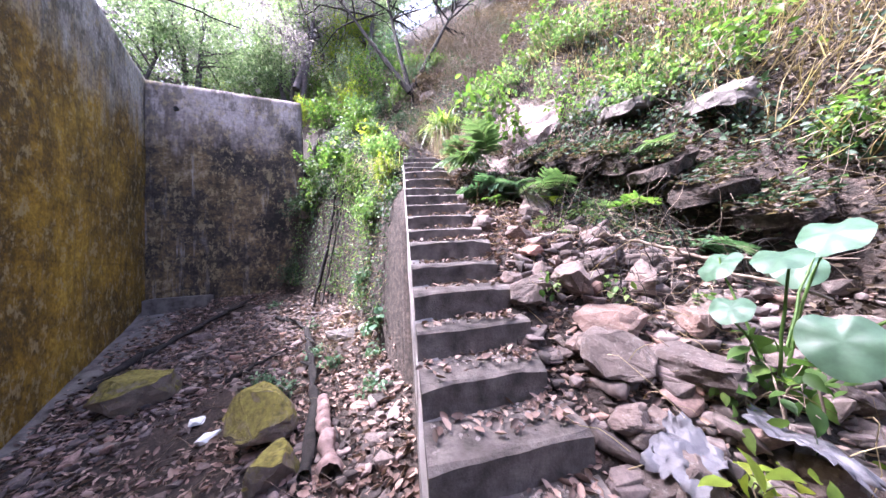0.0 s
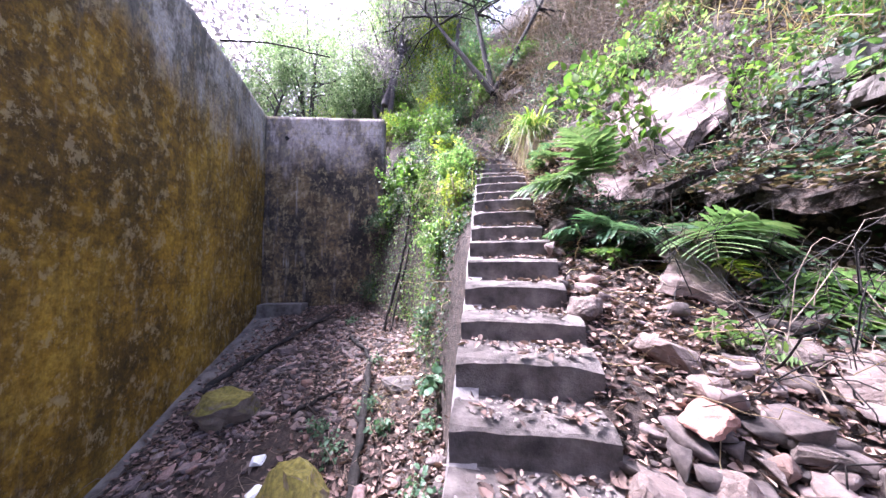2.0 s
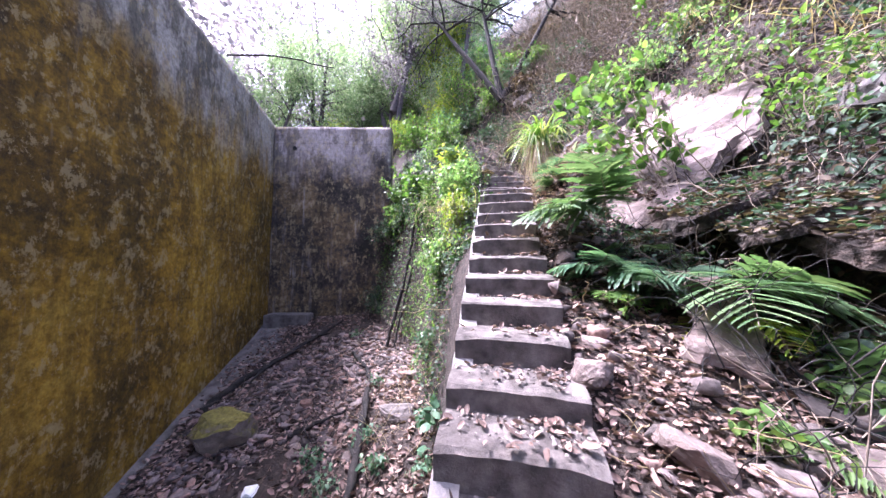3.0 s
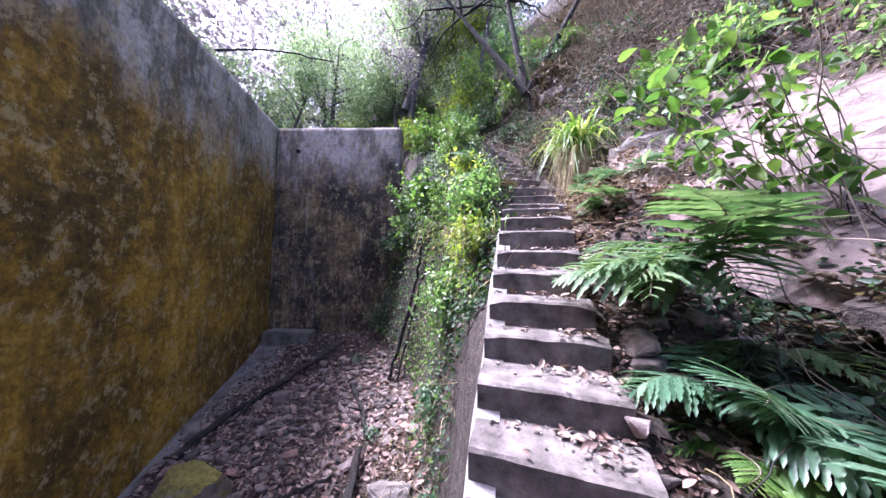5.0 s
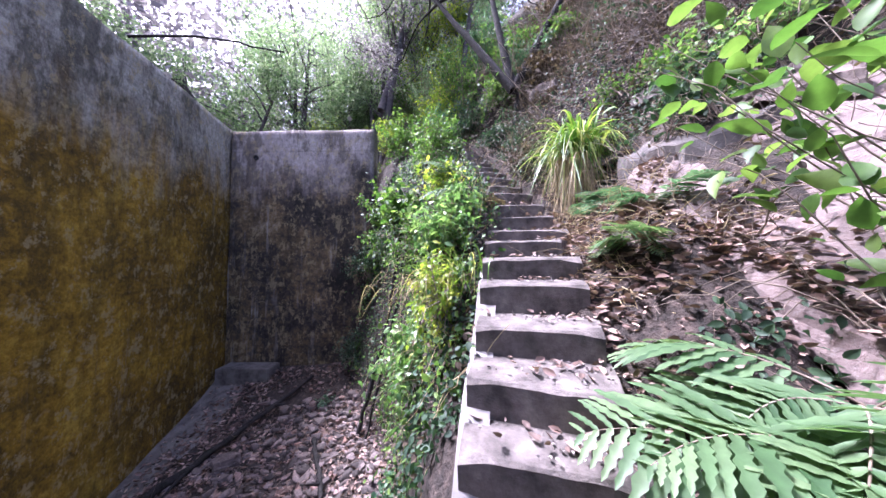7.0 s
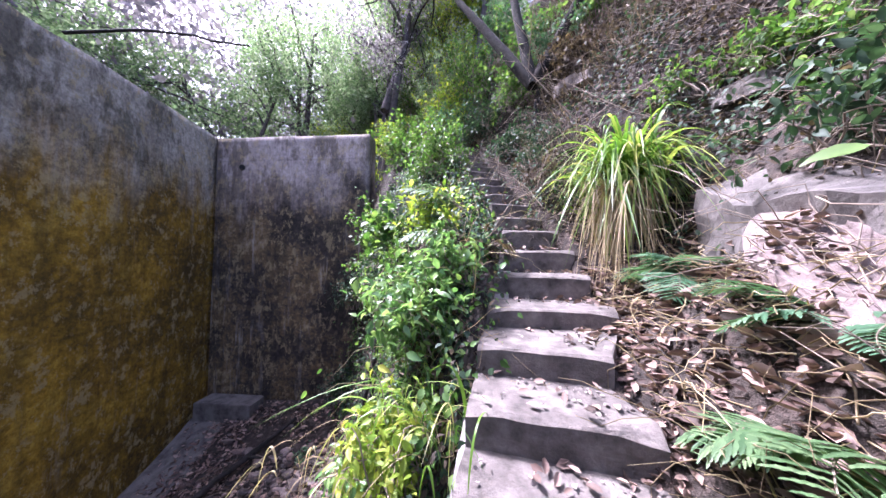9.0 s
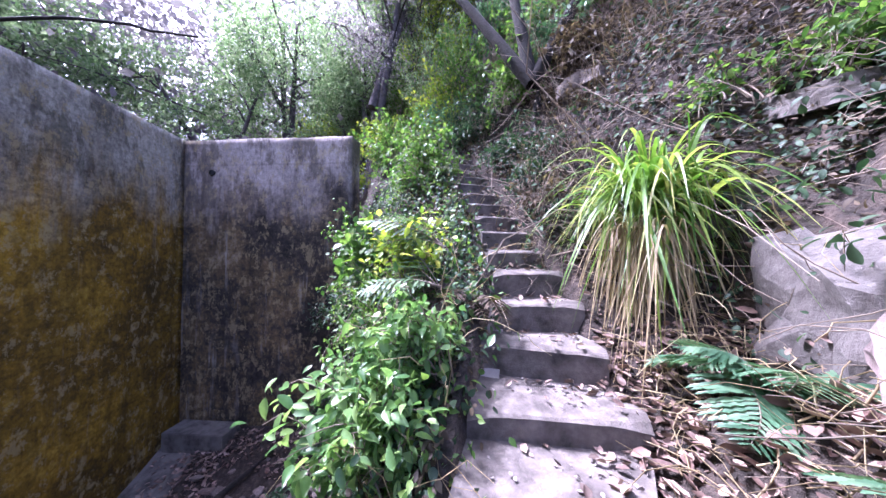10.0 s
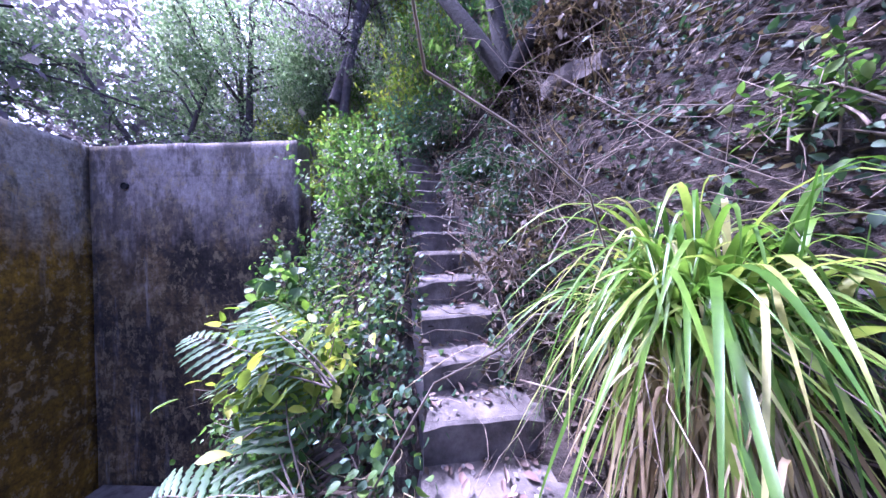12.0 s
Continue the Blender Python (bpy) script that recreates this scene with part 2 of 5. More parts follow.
M_BUSH = leaf_material("bush_leaves", [(0.0, (0.055, 0.125, 0.04)), (0.55, (0.125, 0.22, 0.075)), (1.0, (0.25, 0.35, 0.13))], 0.28, 0.45)
# Haze over the wood is put into the next two leaf colours.
M_HAZED = leaf_material("hazed_leaves", [(0.0, (0.09, 0.075, 0.12)), (0.5, (0.17, 0.145, 0.225)), (1.0, (0.30, 0.26, 0.38))], 0.5, 0.55)
M_CANOPY = leaf_material("hazed_canopy_leaves", [(0.0, (0.10, 0.16, 0.09)), (0.5, (0.17, 0.235, 0.16)), (1.0, (0.29, 0.33, 0.29))], 0.5, 0.7)
M_SHEET = simple("torn_plastic_sheet", [(0.3, (0.035, 0.034, 0.04)), (0.6, (0.13, 0.125, 0.14))], 9, 0.45, 30, 0.6, 0.01)
M_FOAM = simple("white_foam", [(0.3, (0.70, 0.72, 0.72)), (0.6, (0.84, 0.86, 0.86))], 14, 0.8, 60, 0.5, 0.005)


# ---- mesh helpers ----
def mesh_np(name, verts, faces):
    """A mesh out of arrays: verts (n, 3), faces (m, k)."""
    me = bpy.data.meshes.new(name)
    verts, faces = np.asarray(verts, dtype=np.float32), np.asarray(faces, dtype=np.int32)
    k = faces.shape[1]
    me.vertices.add(len(verts))
    me.vertices.foreach_set("co", verts.ravel())
    me.loops.add(faces.size)
    me.loops.foreach_set("vertex_index", faces.ravel())
    me.polygons.add(len(faces))
    me.polygons.foreach_set("loop_start", np.arange(0, faces.size, k, dtype=np.int32))
    me.update(calc_edges=True)
    return me


def smooth(me):
    me.polygons.foreach_set("use_smooth", [True] * len(me.polygons))
    return me


def put_mesh(name, me, mat, parent=None, label=""):
    ob = new(name, me)
    if mat and not me.materials:
        me.materials.append(mat)
    if parent:
        ob.parent = parent
    return tagged(ob, label)


def part(name, bm, mat, parent=None, label=""):
    me = bpy.data.meshes.new(name)
    bm.to_mesh(me)
    bm.free()
    return put_mesh(name, me, mat, parent, label)


def sstep(a, b, v):
    u = np.clip((v - a) / (b - a), 0, 1)
    return u * u * (3 - 2 * u)


# ---- plan ----
RISE, TREAD = 0.187, 0.275                     # where the flight runs on evenly
STEPS = 40
# worn steps 2 to 20: left end of the front edge (x, y), right end (x, y), height
UNEVEN = [(0, -1.19, 0.66, -1.12, 0.37), (0, -1.00, 0.66, -0.94, 0.58), (0, -0.735, 0.66, -0.70, 0.76), (0, -0.49, 0.66, -0.485, 0.965),
          (0, -0.21, 0.66, -0.215, 1.115), (0, 0.07, 0.67, 0.07, 1.305), (0, 0.35, 0.69, 0.33, 1.49), (0, 0.60, 0.67, 0.59, 1.675),
          (0, 0.87, 0.66, 0.90, 1.855), (0.01, 1.07, 0.63, 1.06, 2.05), (0.01, 1.30, 0.62, 1.25, 2.24), (0.02, 1.58, 0.66, 1.58, 2.42),
          (0.01, 1.92, 0.70, 1.94, 2.64), (0.01, 2.14, 0.66, 2.18, 2.82), (0, 2.47, 0.62, 2.50, 2.985), (0, 2.82, 0.77, 2.98, 3.13),
          (0, 3.22, 0.69, 3.26, 3.33), (0.06, 3.47, 0.60, 3.60, 3.54), (0.03, 3.64, 0.49, 3.86, 3.75), (-0.04, 3.83, 0.41, 4.13, 3.92), (-0.12, 4.03, 0.33, 4.36, 4.11)]
CORNER = Vector((-7.03, 5.36, 0))              # inner corner of the two tank walls
W_LEFT = Vector((0.43, -0.903, 0))             # along the long wall, towards the walk's start
W_FAR = Vector((0.970, 0.2425, 0))               # along the end wall, towards the stairs
WALL_TOP = 6.40


def step_edge(i):
    """Front edge of step i: left end (x, y), right end (x, y), height."""
    k = i - 2
    if k < 0:
        return 0.0, UNEVEN[0][1] + TREAD * k, 0.66, UNEVEN[0][3] + TREAD * k, UNEVEN[0][4] + RISE * k
    if k < len(UNEVEN):
        return UNEVEN[k]
    xl, yl, xr, yr, z = UNEVEN[-1]
    n = k - len(UNEVEN) + 1
    return xl - 0.12 * n, yl + 0.24 * n, xr - 0.12 * n, yr + 0.24 * n, z + RISE * n


EDGES = [step_edge(i) for i in range(-12, STEPS + 22)]
EDGE_Y = np.array([0.5 * (e[1] + e[3]) for e in EDGES])
EDGE_Z = np.array([e[4] for e in EDGES])


def stair_x(y):
    """How far the upper flight swings to the side (minus x)."""
    return -0.5 * np.clip(y - 3.72, 0, None)


def stair_z(y):
    return np.interp(y, EDGE_Y, EDGE_Z)


def tank_floor(x, y):
    z = np.interp(y, [-6, 0.7, 2.2, 4.4, 5.3, 6.3, 9], [-2.2, -1.45, -0.95, -0.36, -0.02, 0.3, 0.8])
    return z + 0.45 * sstep(-3.8, -1.0, x) + 0.25 * sstep(-2.2, -0.4, x)


def lumps(x, y, f, seed):
    r = np.random.RandomState(seed)
    out = np.zeros_like(x)
    for o in range(4):
        for _ in range(3):
            a, p = r.uniform(0, 2 * np.pi), r.uniform(0, 6.28)
            out += np.sin((np.cos(a) * x + np.sin(a) * y) * f * 2 ** o + p) / (3 * 1.8 ** o)
    return out


def foot_u(y):
    """Where the rock step starts, sideways from the stairs' open edge."""
    return np.interp(y, [-4, -2, 0, 1.0, 2.4, 3.5, 4.3, 5.5, 12], [3.2, 3.0, 2.15, 1.62, 1.38, 1.45, 1.25, 1.0, 0.9])


def ground_z(x, y):
    """Height of the ground: tank floor, bank under the stairs, rubble slope, rock step and hillside."""
    x, y = np.asarray(x, dtype=float), np.asarray(y, dtype=float)
    zs = stair_z(np.clip(y, -4.5, 14))
    u = x - stair_x(y)
    foot = foot_u(y) + 0.12 * lumps(y, x, 2.1, 3)
    right = zs - 0.17 + 0.10 * sstep(0.7, 1.2, u) + 0.05 * np.clip(u - 1.2, 0, 1.5)
    high = np.interp(y, [-4, 0, 1.2, 3, 5, 9], [0.7, 0.95, 0.5, 1.0, 1.1, 1.1])
    right = right + high * (0.75 * sstep(foot, foot + 0.3, u) + 0.25 * sstep(foot + 0.3, foot + 0.6, u))
    right = right + 0.72 * np.clip(u - foot - 0.35, 0, 12) + 0.09 * np.clip(u - foot, 0, 1) * lumps(x, y, 2.2, 8)
    right = right + 0.03 * lumps(x, y, 3.5, 1)
    right = right + 0.22 * sstep(3.4, 4.4, y) * sstep(0.25, 0.75, u)
    right = right + 0.42 * sstep(0.72, 1.25, u) * sstep(1.2, 2.0, y) * sstep(3.3, 2.7, y)
    right = right - (0.32 + 0.45 * sstep(1.7, 2.3, u)) * sstep(1.3, 1.6, u) * sstep(3.3, 2.9, u) * sstep(0.75, 1.15, y) * sstep(3.1, 2.75, y)
    floor = tank_floor(x, y) + 0.03 * lumps(x, y, 3.0, 2)
    reach = np.interp(y, [-9, 0.6, 1.6, 3, 5, 7, 12], [0.06, 0.06, 0.55, 1.3, 2.2, 3.4, 5])
    v = (-u - 0.04) / reach
    top = zs - 0.3 + 0.38 * sstep(2.1, 2.9, y) + 0.06 * lumps(x, y, 3.1, 5)
    bank = top - (top - floor) * np.where(y > 0.6, 0.10 * sstep(0, 0.45, v) + 0.90 * sstep(0.36, 1.0, v), sstep(0, 1, v))
    left = np.where(y > 0.6, np.maximum(bank, floor), floor)
    z = np.where(u > -0.04, right, left)
    z = np.where((u > -0.04) & (u < 0.60), np.minimum(z, zs - 0.25), z)
    dl = (x - CORNER.x) * 0.903 + (y - CORNER.y) * 0.43
    df = (y - CORNER.y) - (x - CORNER.x) * 0.25
    out = np.maximum(sstep(-0.15, -0.35, dl), sstep(0.2, 0.4, df) * sstep(-1.6, -2.6, u))
    return z * (1 - out) + out * 5.6


def ground_mesh():
    def axis(a, b, fine_a, fine_b, step):
        mid = np.arange(fine_a, fine_b, step)
        lo = fine_a - np.geomspace(step, fine_a - a, 40)[::-1]
        hi = fine_b + np.geomspace(step, b - fine_b, 40)
        return np.concatenate([lo, mid, hi])
    xs, ys = axis(-400, 400, -7.4, 4.5, 0.05), axis(-400, 400, -4.5, 8.5, 0.05)
    X, Y = np.meshgrid(xs, ys)
    Z = ground_z(X, Y)
    far = sstep(14, 60, np.hypot(X, Y))
    Z = Z * (1 - far) + far * (4 + 10 * np.clip(X / 400, -0.2, 1))
    n, m = X.shape
    idx = np.arange(n * m).reshape(n, m)
    F = np.stack([idx[:-1, :-1], idx[:-1, 1:], idx[1:, 1:], idx[1:, :-1]], -1).reshape(-1, 4)
    return smooth(mesh_np("ground", np.stack([X, Y, Z], -1).reshape(-1, 3), F))


ground = put_mesh("ground", ground_mesh(), M_EARTH)
tagged(ground, "brown earth slope strewn with dry leaves and stones", "ground", kind="structure")


def slab_between(name, a, along, length, thick, z0, z1, mat, side):
    """A wall from a, running along, whose inner face holds the line; side turns the thickness outwards."""
    n = Vector((-along.y, along.x, 0)) * side
    nx, nz = max(2, int(length / 0.12)), int((z1 - z0) / 0.12)
    bm = bmesh.new()
    grid = []
    for i in range(nx + 1):
        col = []
        for k in range(nz + 1):
            p = a + along * (length * i / nx) + Vector((0, 0, z0 + (z1 - z0) * k / nz))
            w = noise.noise(p * 0.6) * 0.03 + noise.noise(p * 3.1) * 0.008
            if k == nz:
                p.z += noise.noise(p * 2.3) * 0.02
            col.append(bm.verts.new(p + n * w))
        grid.append(col)
    for i in range(nx):
        for k in range(nz):
            bm.faces.new((grid[i][k], grid[i + 1][k], grid[i + 1][k + 1], grid[i][k + 1]))
    back = [[bm.verts.new(v.co + n * thick) for v in (c[0], c[-1])] for c in grid]
    for i in range(nx):
        bm.faces.new((grid[i][nz], grid[i + 1][nz], back[i + 1][1], back[i][1]))
        bm.faces.new((back[i][0], back[i][1], back[i + 1][1], back[i + 1][0]))
    for i in (0, nx):
        bm.faces.new([*grid[i], back[i][1], back[i][0]])
    bmesh.ops.recalc_face_normals(bm, faces=bm.faces)
    ob = part(name, bm, mat)
    for p in ob.data.polygons:
        p.use_smooth = len(p.vertices) == 4
    return ob


wall_long = slab_between("wall_west", CORNER, W_LEFT, 13.0, 0.45, -2.6, WALL_TOP, M_WALL, -1)
tagged(wall_long, "tall concrete tank wall covered with ochre and green moss", "wall", kind="structure")
wall_end = slab_between("wall_north", CORNER - W_FAR * 0.5, W_FAR, 4.35, 0.4, -0.8, WALL_TOP, M_WALL_FAR, 1)
tagged(wall_end, "grey concrete end wall with dark damp stains", "wall", kind="structure")


# ---- stairs ----
staircase = new("staircase")
staircase.location = (0, -1.8, 0.0)
tagged(staircase, "narrow worn concrete steps littered with dry leaves climbing the slope", "staircase", kind="structure")
for i in range(-5, STEPS):
    xl, yl, xr, yr, top = step_edge(i)
    bl, bm_y, br, br_y, _ = step_edge(i + 1)
    rnd = random.Random(i)
    xr, br = xr + rnd.uniform(0.0, 0.07), br + rnd.uniform(0.0, 0.07)
    low = top - 0.34
    bm = bmesh.new()
    nx, rings = 14, []
    chip = rnd.uniform(0.0, 0.03)
    for k in range(nx + 1):
        f = k / nx
        j = lambda s: noise.noise(Vector((f * 5 + i * 3.7, s, i * 1.3)))
        worn = 0.012 * max(0.0, j(9)) + chip * (max(0.0, 1 - f * 6) + max(0.0, f * 5 - 4))
        xa, ya = xl - 0.02 + (xr - xl + 0.02) * f, yl + (yr - yl) * f
        xb, yb = bl - 0.02 + (br - bl + 0.02) * f, bm_y + (br_y - bm_y) * f + 0.03
        sag = -0.010 * math.sin(f * 3.1) + 0.005 * j(1)
        rings.append([bm.verts.new(v) for v in (
            (xa, ya + 0.02 * j(2) + 0.012, low), (xa, ya + 0.007 * j(5) + 0.006, top - 0.11), (xa, ya + 0.006 * j(3), top - 0.022 - worn),
            (xa, ya + 0.015 + worn + 0.01 * j(4), top - 0.006 - 0.4 * worn + sag * 0.6), (xa, ya + 0.055 + worn, top + sag * 0.5),
            (0.5 * (xa + xb), 0.5 * (ya + yb), top + 0.004 + 0.01 * j(6)), (xb, yb, top + 0.008), (xb, yb, low))])
    for a, b in zip(rings, rings[1:]):
        for k in range(7):
            bm.faces.new((a[k], b[k], b[k + 1], a[k + 1]))
    bm.faces.new(rings[0][::-1])
    bm.faces.new(rings[-1])
    st = part("step", bm, M_STEP, staircase)
    st.matrix_parent_inverse = Matrix.Translation(-staircase.location)


def profile_wall(name, x0, x1, y0, y1, bottom, mat):
    """The masonry under the stairs' open side; its top follows the flight."""
    bm = bmesh.new()
    n = 60
    cols = []
    for i in range(n + 1):
        y = y0 + (y1 - y0) * i / n
        sx = float(stair_x(y))
        col = []
        for k in range(13):
            z = bottom + (float(stair_z(y)) - 0.16 - bottom) * k / 12
            p = Vector((sx + x0, y, z))
            col.append(bm.verts.new(p + Vector((noise.noise(p * 2.2) * 0.02 + noise.noise(p * 9) * 0.006, 0, 0))))
        col.append(bm.verts.new((sx + x1, y, float(stair_z(y)) - 0.16)))
        cols.append(col)
    for a, b in zip(cols, cols[1:]):
        for k in range(13):
            bm.faces.new((a[k], a[k + 1], b[k + 1], b[k]))
    bmesh.ops.recalc_face_normals(bm, faces=bm.faces)
    return part(name, bm, mat)


stair_wall = profile_wall("stair_wall", -0.035, 0.10, -2.9, 5.2, -1.9, M_SLAB)
tagged(stair_wall, "rough grey masonry side of the steps above the tank", "wall", kind="structure")
plinth_bm = bmesh.new()
bmesh.ops.create_cube(plinth_bm, size=1)
bmesh.ops.bevel(plinth_bm, geom=plinth_bm.edges[:], offset=0.03, segments=2, affect="EDGES")
plinth = part("plinth", plinth_bm, M_FOOT)
plinth.matrix_world = Matrix.Translation(CORNER + W_FAR * 0.82 + Vector((0.09, -0.28, 0.02))) @ Euler((0, 0, math.atan2(W_FAR.y, W_FAR.x))).to_matrix().to_4x4() @ Matrix.Diagonal((1.3, 0.45, 0.5, 1))
tagged(plinth, "low dark concrete plinth at the foot of the end wall", "plinth", kind="structure")


def gz(x, y):
    return float(ground_z(np.array([x]), np.array([y]))[0])


def apron():
    """Bare concrete footing along the long wall, its edge lost in the litter."""
    bm = bmesh.new()
    rows = []
    for i in range(40):
        d = 0.1 + 6.5 * i / 39
        a = CORNER + W_LEFT * d
        wdt = (0.95 if d < 1.6 else 0.95 - 0.33 * (d - 1.6)) + 0.1 * noise.noise(Vector((d * 1.7, 0, 0)))
        row = []
        for k in range(7):
            p = a + Vector((0.903, 0.43, 0)) * (max(wdt, 0.16) * k / 6)
            row.append(bm.verts.new((p.x, p.y, gz(p.x, p.y) + 0.05 - 0.06 * (k / 6) ** 3)))
        rows.append(row)
    for a, b in zip(rows, rows[1:]):
        for k in range(6):
            bm.faces.new((a[k], a[k + 1], b[k + 1], b[k]))
    bmesh.ops.recalc_face_normals(bm, faces=bm.faces)
    ob = part("footing", bm, M_FOOT)
    smooth(ob.data)
    return tagged(ob, "bare grey concrete footing along the mossy wall", "footing", kind="structure")


apron()


# ---- plant and stone builders ----
def tubes(name, lines, sides=5):
    """Round stems along polylines: lines of (points (k, 3), radii (k,))."""
    V, F, base = [], [], 0
    ang = np.linspace(0, 2 * np.pi, sides, endpoint=False)
    for pts, rad in lines:
        pts, rad = np.asarray(pts, float), np.asarray(rad, float)
        t = np.gradient(pts, axis=0)
        t /= np.linalg.norm(t, axis=1, keepdims=True) + 1e-9
        ref = np.where(np.abs(t[:, 2:3]) > 0.9, np.array([[1.0, 0, 0]]), np.array([[0, 0, 1.0]]))
        a = np.cross(t, ref)
        a /= np.linalg.norm(a, axis=1, keepdims=True) + 1e-9
        b = np.cross(t, a)
        ring = pts[:, None] + rad[:, None, None] * (np.cos(ang)[None, :, None] * a[:, None] + np.sin(ang)[None, :, None] * b[:, None])
        k = len(pts)
        V.append(ring.reshape(-1, 3))
        i, j = np.meshgrid(np.arange(k - 1), np.arange(sides), indexing="ij")
        j2 = (j + 1) % sides
        F.append(base + np.stack([i * sides + j, i * sides + j2, (i + 1) * sides + j2, (i + 1) * sides + j], -1).reshape(-1, 4))
        base += k * sides
    return smooth(mesh_np(name, np.concatenate(V), np.concatenate(F)))


OVATE = (np.array([(0, 0, 0), (-0.3, 0.13, 0.04), (0.3, 0.13, 0.04), (-0.49, 0.33, 0.07), (0.49, 0.33, 0.07), (0, 0.4, 0), (-0.42, 0.58, 0.05), (0.42, 0.58, 0.05),
                   (0, 0.75, -0.05), (-0.22, 0.8, 0.0), (0.22, 0.8, 0.0), (0, 1, -0.14)]),
         np.array([(0, 5, 1), (0, 2, 5), (1, 5, 3), (2, 4, 5), (3, 5, 6), (4, 7, 5), (5, 8, 6), (5, 7, 8), (6, 8, 9), (7, 10, 8), (8, 11, 9), (8, 10, 11)]))
STRAP = (np.array([(0, 0, 0), (-0.5, 0.3, 0.01), (0.5, 0.3, 0.01), (-0.4, 0.7, -0.05), (0.4, 0.7, -0.05), (0, 1, -0.18)]), np.array([(0, 2, 1), (1, 2, 4), (1, 4, 3), (3, 4, 5)]))
BLADE = (np.array([(0, 0, 0), (-0.5, 0.45, 0.05), (0.5, 0.45, 0.05), (0, 1, -0.1)]), np.array([(0, 2, 1), (1, 2, 3)]))
CURL = (np.array([(0, 0, 0), (-0.42, 0.28, 0.16), (0.42, 0.28, 0.12), (0, 0.5, -0.02), (-0.36, 0.7, 0.2), (0.36, 0.7, 0.14), (0, 1, 0.12)]),
        np.array([(0, 3, 1), (0, 2, 3), (1, 3, 4), (3, 2, 5), (4, 3, 6), (3, 5, 6)]))


def leaves(name, shape, P, D, N, L, W):
    """Many leaves in one mesh: base points P, directions D, upper sides N, lengths L, widths W."""
    tv, tf = shape
    D = D / (np.linalg.norm(D, axis=1, keepdims=True) + 1e-9)
    X = np.cross(D, N)
    X /= np.linalg.norm(X, axis=1, keepdims=True) + 1e-9
    Z = np.cross(X, D)
    V = (P[:, None] + tv[None, :, 0:1] * (W[:, None, None] * X[:, None]) + tv[None, :, 1:2] * (L[:, None, None] * D[:, None])
         + tv[None, :, 2:3] * (L[:, None, None] * Z[:, None]))
    F = (np.arange(len(P)) * len(tv))[:, None, None] + tf[None]
    return mesh_np(name, V.reshape(-1, 3), F.reshape(-1, 3))


def bent(a, b, sag, k, rng, wob=0.03):
    t = np.linspace(0, 1, k)[:, None]
    p = a + (b - a) * t
    p[:, 2:] += sag * (t * (1 - t)) * 4
    p += np.cumsum(rng.normal(0, wob / k ** 0.5, p.shape), axis=0) * t
    return p


def shrub(name, label, base, reach, mat, n_stems, per_stem, leaf, seed, lean=(0, 0, 0), sag=0.15, stem_r=0.006, category="shrub", width=0.5, stem_mat=None, inner=0.35, hang=0.0):
    """A bush: bent stems out of one base into an ellipsoid, leaves along them. Root at the base, parts stems and foliage."""
    rng = np.random.RandomState(seed)
    root = new(name)
    root.location = base
    tagged(root, label, category)
    lines, P, D = [], [], []
    for _ in range(n_stems):
        d = rng.normal(size=3)
        d /= np.linalg.norm(d)
        d[2] = abs(d[2]) if hang == 0 else d[2]
        tip = np.array(lean) + d * np.array(reach) * rng.uniform(0.55, 1.0)
        start = rng.normal(0, 0.25, 3) * np.array(reach) * np.array([1, 1, 0.05])
        pts = bent(start, tip, sag * rng.uniform(0.4, 1.2), 9, rng, 0.25 * min(reach))
        lines.append((pts, np.linspace(stem_r, stem_r * 0.3, 9)))
        f = rng.uniform(inner, 1.0, per_stem) * 8
        i = np.clip(f.astype(int), 0, 7)
        q = pts[i] + (pts[i + 1] - pts[i]) * (f - i)[:, None]
        P.append(q + rng.normal(0, 0.015 + leaf * 0.35, q.shape))
        side = rng.normal(size=q.shape) + (pts[i + 1] - pts[i]) * 4
        side[:, 2] -= 0.45 + hang
        D.append(side)
    P, D = np.concatenate(P), np.concatenate(D)
    N = rng.normal(0, 0.45, P.shape) + np.array([0, 0, 1.0])
    L = leaf * rng.uniform(0.55, 1.25, len(P))
    put_mesh("stem", tubes("stem", lines, 4), stem_mat or M_TWIG, root)["kind"] = "stuff"
    put_mesh("foliage", leaves("foliage", OVATE if leaf > 0.045 else BLADE, P, D, N, L, L * width), mat, root)
    return root


